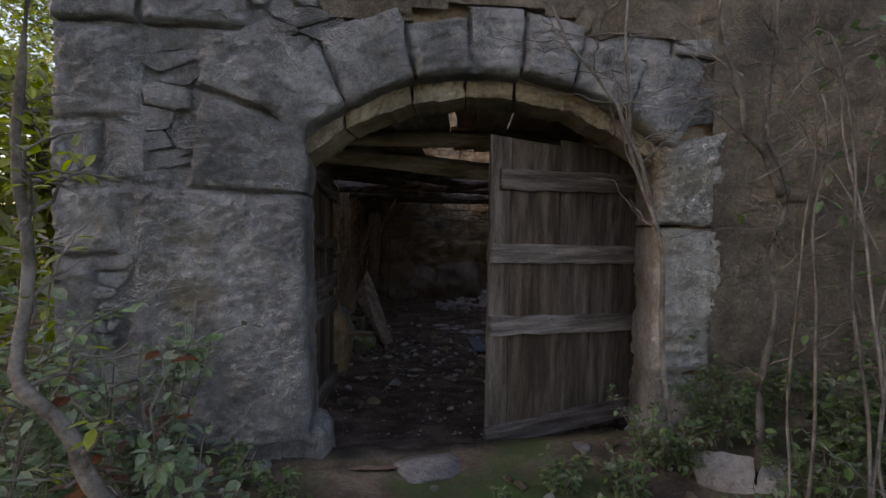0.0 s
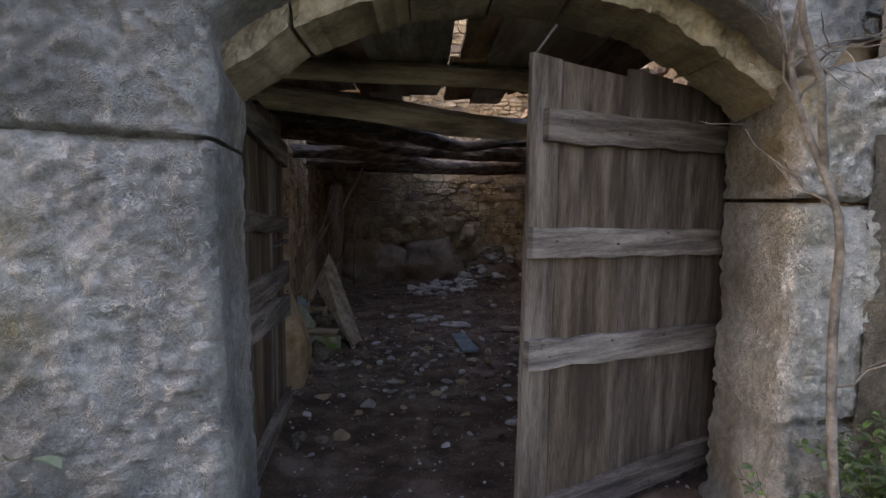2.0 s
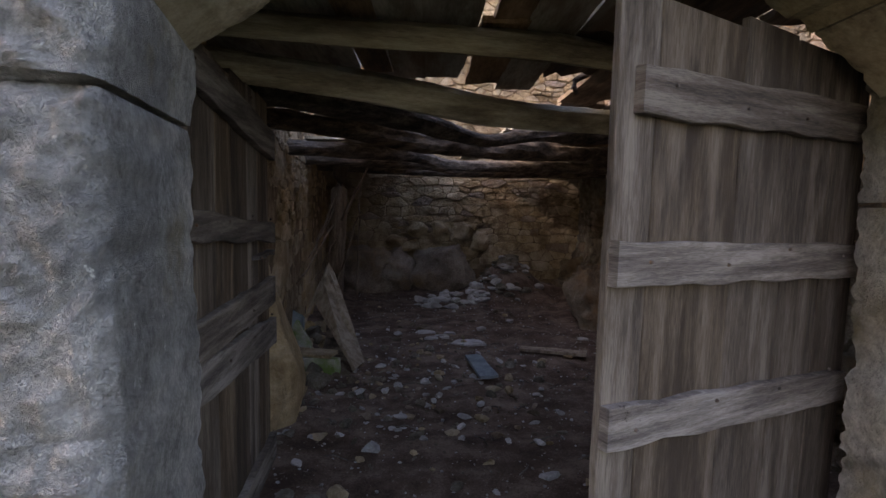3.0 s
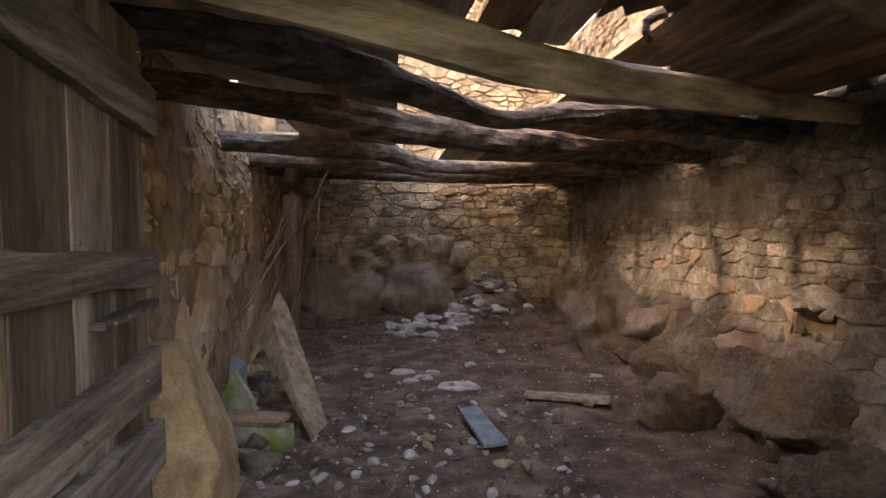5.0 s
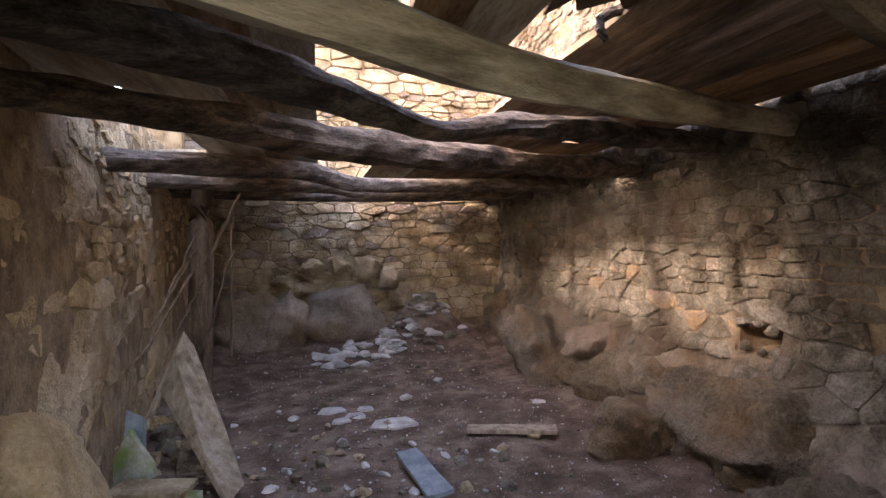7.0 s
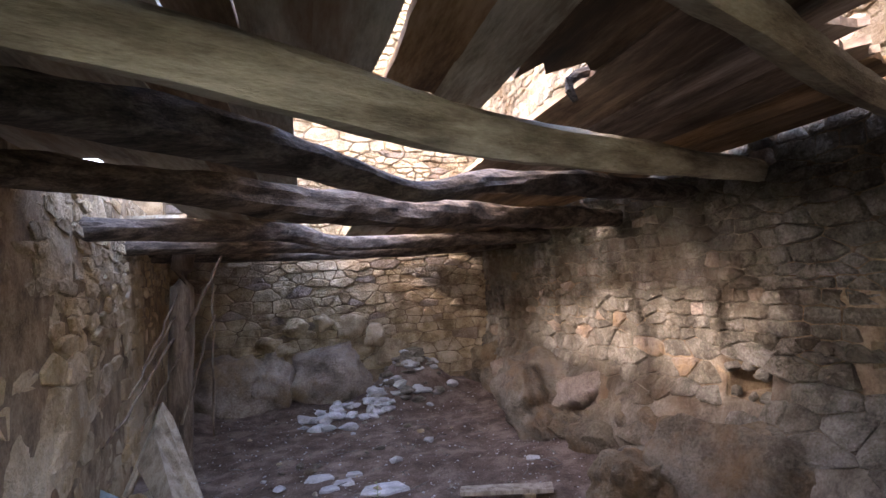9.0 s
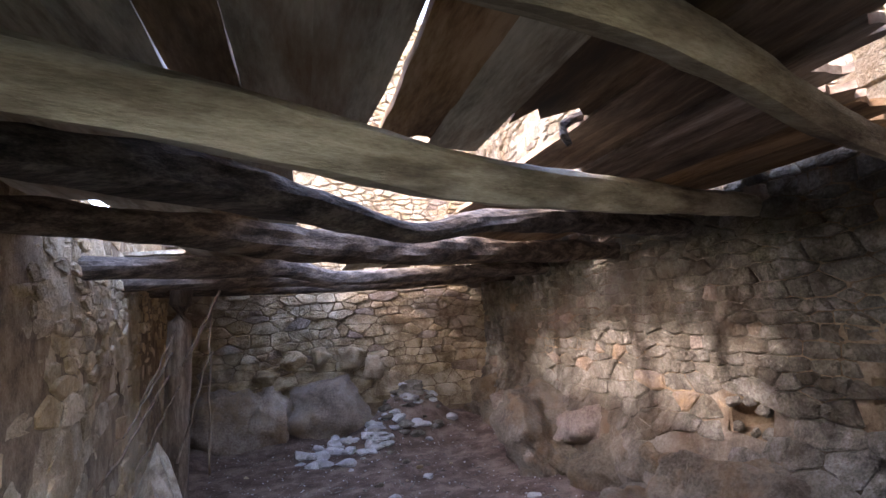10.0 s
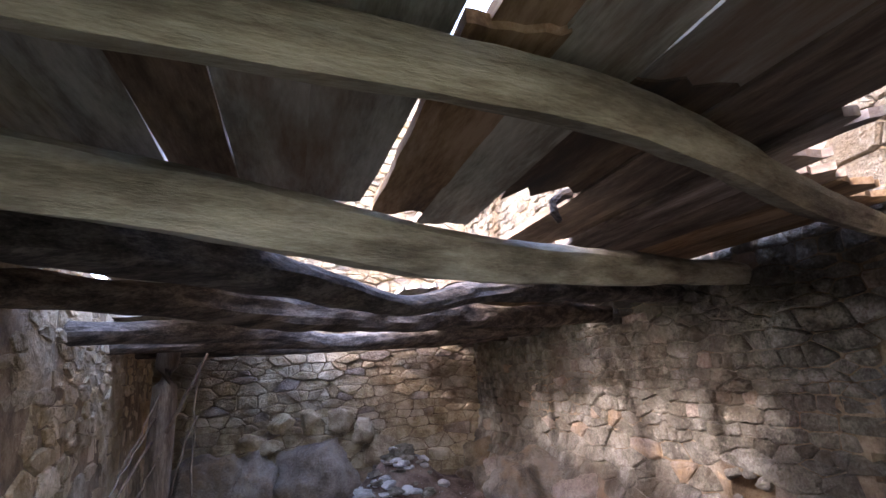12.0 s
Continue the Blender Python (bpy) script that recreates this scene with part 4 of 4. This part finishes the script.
tagged(solid("floor_plank", *slab([(1.56, 7.78, 0.045), (2.2, 7.53, 0.06), (2.25, 7.66, 0.06), (1.6, 7.9, 0.045)], 0.03, 9, 8, 0.006), M_BOARD), "weathered brown plank lying on the floor", "plank")
for k, (x, y, w, d) in enumerate([(0.55, 8.75, 0.26, 0.2), (0.75, 8.6, 0.18, 0.15), (1.05, 8.3, 0.42, 0.24), (0.62, 8.45, 0.16, 0.1), (0.85, 8.8, 0.14, 0.1)]):
    h = floor_z(x, y) - 0.012
    P = [(x - w / 2, y - d / 3, h), (x, y - d / 2, h), (x + w / 2, y - d / 4, h), (x + w / 3, y + d / 2, h), (x - w / 3, y + d / 2, h)]
    tagged(solid("flat_stone", *slab(P, 0.03, 20 + k, 4, 0.015), M_PALE), "pale flat stone flush with the earth floor", "stone", "flat stones in the floor")

T = thing("seedling", "tiny green seedling growing from the earth floor", "plant", at=(0.98, 8.15, floor_z(0.98, 8.15)))
solid("stem", *tube([(0, 0, -0.01), (0.006, 0, 0.06), (0, 0.004, 0.13)], [0.003, 0.0025, 0.0015], 5), M_LEAF, T)
solid("foliage", *join_mesh([slab([(0, 0, 0.03 + 0.014 * k), (0.022 * math.cos(2.4 * k), 0.022 * math.sin(2.4 * k), 0.036 + 0.014 * k), (0.035 * math.cos(2.4 * k + 0.4), 0.035 * math.sin(2.4 * k + 0.4), 0.04 + 0.014 * k)], 0.001, k, 2, 0.001) for k in range(8)]), M_LEAF_SUN, T)

# ---- rubble heap and debris ----
r = random.Random(77)
for k in range(130):
    f = r.random()
    x, y = 0.55 + 1.6 * f + r.gauss(0, 0.16), 10.85 + 0.55 * f + r.gauss(0, 0.24)
    s = r.uniform(0.05, 0.17)
    tagged(solid("rubble_stone", *rock((x, y, floor_z(x, y) + s * 0.15), (s, s * r.uniform(0.6, 1), s * r.uniform(0.3, 0.55)), 300 + k, 2, 0.3, r.uniform(0, 6), 0.6), M_PALE if f < 0.6 or r.random() < 0.4 else M_RUBBLE), "pale broken stone in the rubble heap", "stone", "rubble heap")
for k in range(200):
    x, y = r.uniform(-0.5, 2.5), r.uniform(4.6, 10.6)
    if r.random() < 0.5:
        x, y = r.gauss(0.3, 0.5), r.gauss(6.6, 0.8)
    if y < 4.5 or x < left_x(y) + 0.1:
        continue
    s = r.choice((0.025, 0.035, 0.05, 0.075))
    tagged(solid("debris_stone", *rock((x, y, floor_z(x, y) + s * 0.2), (s, s * r.uniform(0.6, 1), s * r.uniform(0.3, 0.7)), 500 + k, 2, 0.3, r.uniform(0, 6), 0.6), r.choice((M_PALE, M_RUBBLE, M_WARM, M_RUBBLE))), "small broken stone on the earth floor", "stone", "debris on the floor")
for k in range(110):
    x, y = r.uniform(-0.35, 1.7), 5.6 + 2.2 * r.random() ** 1.2
    s = r.choice((0.03, 0.04, 0.05, 0.06, 0.06, 0.08))
    tagged(solid("debris_stone", *rock((x, y, floor_z(x, y) + s * 0.15), (s, s * r.uniform(0.5, 0.9), s * r.uniform(0.25, 0.5)), 1300 + k, 2, 0.3, r.uniform(0, 6), 0.5), r.choice((M_PALE, M_PALE, M_RUBBLE, M_HEWN))), "pale flat stone chip on the earth floor", "stone", "debris on the floor")
S = []
for k in range(3200):
    x, y = r.uniform(-0.6, 3.0), r.uniform(3.9, 11.5)
    s = r.choice((0.006, 0.009, 0.012, 0.018))
    S.append(rock((x, y, floor_z(x, y) + s * 0.3), (s, s * r.uniform(0.5, 1), s * 0.5), 700 + k % 40, 1, 0.3, r.uniform(0, 6), 0.6))
tagged(solid("gravel", *join_mesh(S[1800:]), M_PALE), "pale stone chips strewn over the floor", "gravel", kind="stuff")
tagged(solid("gravel", *join_mesh(S[:1800]), M_RUBBLE), "grit and stone chips strewn over the floor", "gravel", kind="stuff")
S = []
for k in range(90):
    x, y, w = r.uniform(-0.4, 2.7), r.uniform(4.4, 11.0), r.uniform(0, 3.1)
    l = r.uniform(0.04, 0.22)
    z = floor_z(x, y) + 0.012
    S.append(tube([(x, y, z), (x + l * 0.5 * math.cos(w), y + l * 0.5 * math.sin(w), z + 0.01), (x + l * math.cos(w + 0.2), y + l * math.sin(w + 0.2), z)], [0.004, 0.005, 0.003], 5))
tagged(solid("twigs", *join_mesh(S), M_BARK), "dry twigs and splinters on the floor", "twigs", kind="stuff")
for k in range(26):
    y = r.uniform(5.8, 9.2)
    x = left_x(y) + r.uniform(0.08, 0.42)
    s = r.uniform(0.06, 0.17)
    tagged(solid("rubble_stone", *rock((x, y, floor_z(x, y) + s * 0.3), (s, s * 0.8, s * 0.6), 900 + k, 2, 0.3, r.uniform(0, 6), 0.6), r.choice((M_WARM, M_CLAY, M_RUBBLE))), "ochre broken stone fallen from the wall", "stone", "fallen stones by the wall")

for k, (y, z, s) in enumerate([(6.86, 0.79, 0.055), (6.6, 0.785, 0.06), (6.72, 0.78, 0.04), (6.62, 0.93, 0.07), (6.88, 0.95, 0.06), (6.75, 0.97, 0.05)]):
    tagged(solid("niche_stone", *rock((XR - 0.02, y, z), (s * 0.9, s * 1.2, s * 0.8), 1200 + k, 2, 0.4, k, 0.65), M_RUBBLE), "loose pale stone on the edge of the niche", "stone", "stones of the niche")

# ---- plants ----
def leaf_mesh(p, d, up, l, w):
    """One leaf: a pointed oval folded along its rib."""
    d = d.normalized()
    s = d.cross(up)
    s = Vector((1, 0, 0)) if s.length < 0.05 else s.normalized()
    n = s.cross(d)
    V = [p, p + d * l * 0.3 + s * w * 0.42 + n * w * 0.12, p + d * l * 0.68 + s * w * 0.4 + n * w * 0.1, p + d * l - n * l * 0.08, p + d * l * 0.68 - s * w * 0.4 + n * w * 0.1, p + d * l * 0.3 - s * w * 0.42 + n * w * 0.12, p + d * l * 0.5]
    return V, [(0, 1, 6), (1, 2, 6), (2, 3, 6), (3, 4, 6), (4, 5, 6), (5, 0, 6)]


def shrub(name, label, base, stems, height, spread, leaves, size, mat, seed, lean=(0, 0), category="shrub", thick=0.008, bark=M_BARK, leaf_from=0.25):
    r = random.Random(seed)
    T = thing(name, label, category, at=base)
    B, LV = [], []
    ends = []
    for k in range(stems):
        w = r.uniform(0, 6.28)
        h = height * r.uniform(0.6, 1.1)
        tip = Vector((math.cos(w) * spread * r.uniform(0.2, 1) + lean[0], math.sin(w) * spread * r.uniform(0.2, 1) + lean[1], h))
        P = crooked((r.uniform(-0.04, 0.04), r.uniform(-0.04, 0.04), -0.05), tip, 9, 0.06 * height, seed + k * 1.3)
        B.append([tube(P, [thick * (1 - 0.09 * j) for j in range(9)], 5)])
        ends.append(P)
        for j in range(3):
            a = P[r.randint(3, 7)]
            q = a + Vector((r.gauss(0, 1), r.gauss(0, 1), r.uniform(0, 1))).normalized() * height * r.uniform(0.12, 0.3)
            Q = crooked(a, q, 6, 0.02 * height, seed + k + j * 3.1)
            B[-1].append(tube(Q, [thick * 0.5 * (1 - 0.12 * m) for m in range(6)], 4))
            ends.append([a] * 3 + Q)
    for k in range(leaves):
        P = r.choice(ends)
        t = leaf_from + (1 - leaf_from) * r.random()
        i = min(int(t * (len(P) - 1)), len(P) - 2)
        p = P[i].lerp(P[i + 1], r.random())
        d = Vector((r.gauss(0, 1), r.gauss(0, 1), r.gauss(-0.1, 0.45))).normalized()
        l = size * r.uniform(0.6, 1.3)
        LV.append(leaf_mesh(p + d * l * 0.25, d, Vector((r.gauss(0, 0.3), r.gauss(0, 0.3), 1)), l, l * 0.62))
    for one in B:
        solid("stem", *join_mesh(one), bark, T)
    if LV:
        solid("foliage", *join_mesh(LV), mat, T)
    return T


def sapling(label, pts, r0, seed, twigs=10, leaves=0, mat=M_LEAF, size=0.05, spread=0.45):
    T = thing("sapling", label, "sapling", at=pts[0])
    r = random.Random(seed)
    o = Vector(pts[0])
    P = [p - o + Vector(noise.noise_vector(Vector((k * 0.28, seed * 1.9, 0)))) * 0.07 * min(1, k / 6) for k, p in enumerate(resample(pts, 22))]
    solid("trunk", *tube(P, [r0 * (1 - 0.032 * k) for k in range(22)], 8, 0.12, seed), M_BARK, T, smooth=True)
    LV = []
    for k in range(twigs):
        i = r.randint(5, 20)
        d = Vector((r.gauss(0, 1), r.gauss(0, 0.7), r.uniform(-0.1, 1.0))).normalized()
        Q = crooked(P[i], P[i] + d * spread * r.uniform(0.4, 1.2), 8, 0.035, seed + k)
        solid("twig", *tube(Q, [r0 * 0.28 * (1 - 0.1 * m) for m in range(8)], 5), M_BARK, T)
        for m in range(3):
            a = Q[r.randint(2, 7)]
            d2 = (d + Vector((r.gauss(0, 0.8), r.gauss(0, 0.8), r.gauss(0, 0.6)))).normalized()
            solid("twig", *tube(crooked(a, a + d2 * spread * 0.35, 5, 0.015, seed + m), [r0 * 0.14, r0 * 0.13, r0 * 0.11, r0 * 0.1, r0 * 0.06], 4), M_BARK, T)
        for m in range(leaves):
            p = Q[r.randint(3, 7)]
            d2 = Vector((r.gauss(0, 1), r.gauss(0, 1), r.gauss(0, 0.4))).normalized()
            LV.append(leaf_mesh(p + d2 * size * 0.3, d2, Vector((0, 0, 1)), size, size * 0.6))
    if LV:
        solid("foliage", *join_mesh(LV), mat, T)
    return T


def gz(x, y):
    return ground_z(x, y)


# by the right jamb
sapling("bare grey sapling growing before the door jamb", [(2.1, 3.05, 0.2), (2.05, 3.07, 0.75), (2.01, 3.08, 1.3), (1.95, 3.1, 1.75), (1.82, 3.05, 2.15), (1.8, 3.0, 2.5), (1.82, 3.0, 3.2)], 0.018, 3, 12, 0)
sapling("thin bare branch beside the door", [(1.95, 3.08, 1.7), (1.84, 3.0, 1.95), (1.7, 2.9, 2.2), (1.45, 2.8, 2.5), (1.2, 2.7, 2.8)], 0.014, 5, 9, 0, spread=0.4)
sapling("bare grey sapling with drooping twigs", [(2.35, 2.75, 0.2), (2.4, 2.78, 0.8), (2.45, 2.8, 1.3), (2.47, 2.8, 1.75), (2.42, 2.8, 2.1), (2.45, 2.8, 2.8)], 0.02, 8, 14, 0)
sapling("dark bent dead branch", [(2.46, 2.8, 1.75), (2.35, 2.75, 1.95), (2.2, 2.7, 2.2), (2.12, 2.65, 2.6), (2.1, 2.6, 3.0)], 0.017, 9, 6, 0)
for k, (x, y, dx, h) in enumerate([(2.75, 2.3, 0.1, 2.6), (2.95, 2.5, -0.05, 2.8), (2.6, 2.0, 0.15, 2.4), (3.2, 2.4, -0.2, 2.9), (2.45, 1.7, 0.2, 2.2), (3.3, 2.9, 0.05, 3.0), (2.85, 1.9, -0.3, 2.5)]):
    sapling("thin tangled creeper stem with dry twigs", [(x, y, 0.2), (x + dx * 0.3, y + 0.03, 0.8), (x + dx * 0.4, y, 1.5), (x + dx, y, h)], 0.009, 20 + k, 11, 7 if k % 2 else 2, M_LEAF, 0.06, 0.5)
for k, (x, y, h, n) in enumerate([(2.35, 3.15, 0.5, 420), (2.62, 3.25, 0.55, 420), (2.95, 3.1, 0.6, 420), (2.1, 2.95, 0.3, 140), (2.5, 2.55, 0.45, 260), (2.9, 2.6, 0.6, 320), (3.4, 3.0, 0.9, 500), (2.7, 1.95, 0.5, 220), (3.2, 2.2, 0.9, 420), (1.75, 2.75, 0.28, 160), (1.45, 2.85, 0.2, 120), (2.1, 2.1, 0.35, 120), (1.95, 3.0, 0.4, 160), (1.6, 2.4, 0.2, 90), (1.1, 2.5, 0.15, 70), (2.3, 1.6, 0.4, 120), (3.0, 1.5, 0.8, 300), (3.3, 1.8, 1.1, 380)]):
    shrub("weed_clump" if h < 0.7 else "bramble", "green leafy weeds growing at the foot of the wall", (x, y, gz(x, y)), 10, h, h * 0.6, int(n * 1.9), 0.04 if h < 0.6 else 0.055, M_LEAF, 40 + k, category="plant", thick=0.004)
for k in range(9):
    r = random.Random(600 + k)
    x, y = r.uniform(2.25, 3.2), r.uniform(1.5, 2.5)
    dx, h = r.uniform(-0.45, 0.3), r.uniform(1.5, 2.9)
    sapling("pale dry stem arching in the tangle beside the door", [(x, y, 0.2), (x + dx * 0.1, y, h * 0.4), (x + dx * 0.45, y + 0.05, h * 0.75), (x + dx, y + 0.1, h), (x + dx * 1.9, y + 0.1, h * 0.93)], 0.008, 300 + k, 8, 2 if k % 3 else 0, M_LEAF, 0.055, 0.4)
# by the left of the door
for k, (x, y, h, n) in enumerate([(-0.55, 2.75, 0.22, 200), (-0.2, 2.75, 0.2, 160), (0.05, 2.65, 0.2, 120), (-0.85, 2.6, 0.3, 240), (-0.4, 2.4, 0.25, 160), (-1.1, 2.45, 0.4, 240), (-0.75, 2.15, 0.3, 180), (-1.3, 2.1, 0.5, 220), (0.2, 2.35, 0.14, 60)]):
    shrub("weed_clump", "small green weeds among fallen stones", (x, y, gz(x, y)), 8, h, h * 0.8, n, 0.04, M_LEAF, 80 + k, category="plant", thick=0.003)
shrub("elder_shrub", "leafy green shrub with sprays of pale leaves", (-0.05, 1.78, gz(-0.05, 1.78)), 10, 0.7, 0.34, 420, 0.055, M_LEAF_PALE, 101, thick=0.007, leaf_from=0.45)
shrub("elder_shrub", "leafy green shrub with sprays of pale leaves", (-0.22, 1.9, gz(-0.22, 1.9)), 10, 0.95, 0.34, 460, 0.058, M_LEAF_PALE, 102, thick=0.007, leaf_from=0.4)
shrub("elder_shrub", "leafy green shrub beside the wall", (-0.6, 1.75, gz(-0.6, 1.75)), 9, 1.15, 0.4, 560, 0.06, M_LEAF_PALE, 103, thick=0.008)
shrub("dry_shrub", "withered shrub with curled red-brown leaves", (-0.1, 1.85, gz(-0.1, 1.85)), 4, 0.9, 0.12, 55, 0.08, M_LEAF_DRY, 104, thick=0.014, leaf_from=0.75, lean=(-0.05, 0))
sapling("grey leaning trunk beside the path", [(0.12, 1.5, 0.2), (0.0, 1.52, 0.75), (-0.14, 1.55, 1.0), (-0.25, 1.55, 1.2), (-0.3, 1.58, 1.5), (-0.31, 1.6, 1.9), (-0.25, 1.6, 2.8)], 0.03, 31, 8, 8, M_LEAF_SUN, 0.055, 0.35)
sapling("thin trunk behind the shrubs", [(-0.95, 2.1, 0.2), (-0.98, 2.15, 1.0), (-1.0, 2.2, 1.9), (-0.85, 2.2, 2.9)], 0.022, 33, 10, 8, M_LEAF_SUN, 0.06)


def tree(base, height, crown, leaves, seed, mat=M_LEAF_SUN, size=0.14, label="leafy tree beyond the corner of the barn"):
    r = random.Random(seed)
    T = thing("tree", label, "tree", at=base)
    P = crooked((0, 0, -0.2), (r.uniform(-0.5, 0.5), r.uniform(-0.5, 0.5), height * 0.8), 12, 0.12, seed)
    solid("trunk", *tube(P, [0.11 * (1 - 0.065 * k) for k in range(12)], 9, 0.15, seed), M_BARK, T, smooth=True)
    LV, tips = [], []
    for k in range(16):
        a = P[r.randint(3, 11)]
        d = Vector((r.gauss(0, 1), r.gauss(0, 1), r.uniform(-0.2, 0.8))).normalized()
        Q = crooked(a, a + d * crown * r.uniform(0.5, 1.1), 7, 0.15, seed + k)
        solid("limb", *tube(Q, [0.035 * (1 - 0.12 * m) for m in range(7)], 6), M_BARK, T)
        tips += Q[2:]
    for k in range(leaves):
        p = r.choice(tips) + Vector((r.gauss(0, 0.28), r.gauss(0, 0.28), r.gauss(0, 0.22)))
        d = Vector((r.gauss(0, 1), r.gauss(0, 1), r.gauss(-0.3, 0.5))).normalized()
        l = size * r.uniform(0.6, 1.2)
        LV.append(leaf_mesh(p, d, Vector((r.gauss(0, 0.4), r.gauss(0, 0.4), 1)), l, l * 0.6))
    solid("crown", *join_mesh(LV), mat, T)
    return T


# The three near x -3.4, hidden by the barn, are added to block sun.
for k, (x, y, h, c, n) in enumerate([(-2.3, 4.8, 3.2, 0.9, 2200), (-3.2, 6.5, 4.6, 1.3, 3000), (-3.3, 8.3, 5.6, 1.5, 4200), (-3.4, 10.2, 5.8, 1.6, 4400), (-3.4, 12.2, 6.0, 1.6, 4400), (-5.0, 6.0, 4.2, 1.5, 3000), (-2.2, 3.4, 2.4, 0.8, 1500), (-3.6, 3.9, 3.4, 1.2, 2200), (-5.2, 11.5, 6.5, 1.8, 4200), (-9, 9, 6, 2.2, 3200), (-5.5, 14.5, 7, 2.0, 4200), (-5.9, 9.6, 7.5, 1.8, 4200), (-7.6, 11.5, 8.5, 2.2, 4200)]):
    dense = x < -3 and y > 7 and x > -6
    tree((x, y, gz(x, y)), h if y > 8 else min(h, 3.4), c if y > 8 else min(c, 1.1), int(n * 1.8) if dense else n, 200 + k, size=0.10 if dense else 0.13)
for k, (x, y, h, c, n) in enumerate([(4.6, 3.3, 3.0, 0.8, 2200), (6.6, 4.0, 4.2, 1.4, 3000), (7.5, 2.0, 3.8, 1.4, 2600)]):
    tree((x, y, gz(x, y)), h, c, n, 230 + k, M_LEAF, 0.11, "dense dark green tree on the bank by the barn")
# unseen trees added to keep the sun off the yard and the front wall
for k, (x, y, h, c) in enumerate([(-6.8, -3.2, 8.6, 2.6), (-6.2, -5.6, 8.6, 2.7), (-9.2, -2.8, 9.4, 2.6), (-5.2, -8.2, 8.0, 2.7)]):
    tree((x, y, gz(x, y)), h, c, 5200, 260 + k, M_LEAF, 0.36, "tall dense tree added out of view to shade the yard")
# stones outside
r = random.Random(5)
for k in range(46):
    x, y = r.uniform(-1.3, 0.1), r.uniform(2.1, 2.9)
    if r.random() < 0.25:
        x, y = r.uniform(0.2, 2.1), r.uniform(2.7, 3.3)
    s = r.choice((0.025, 0.035, 0.05, 0.075))
    tagged(solid("fallen_stone", *rock((x, y, gz(x, y) + s * 0.25), (s, s * 0.8, s * 0.55), 1000 + k, 2, 0.3, r.uniform(0, 6), 0.6), r.choice((M_BOULDER, M_ASHLAR, M_RUBBLE))), "grey broken stone among the weeds", "stone", "fallen stones before the wall")
tagged(solid("doorstep_stone", *rock((0.12, 3.2, 0.32), (0.1, 0.22, 0.22), 1101, 3, 0.3, 0.2, 0.7), M_ASHLAR, smooth=True), "rounded grey kerb stone at the door jamb", "stone")
tagged(solid("doorstep_stone", *rock((0.75, 3.05, 0.25), (0.25, 0.18, 0.06), 1102, 3, 0.3, 0.2, 0.7), M_ASHLAR, smooth=True), "flat worn threshold stone in the doorway", "stone")
tagged(solid("doorstep_stone", *rock((2.35, 2.9, 0.3), (0.3, 0.22, 0.2), 1103, 3, 0.3, 0.2, 0.7), M_ASHLAR, smooth=True), "rounded grey stone under the saplings", "stone")
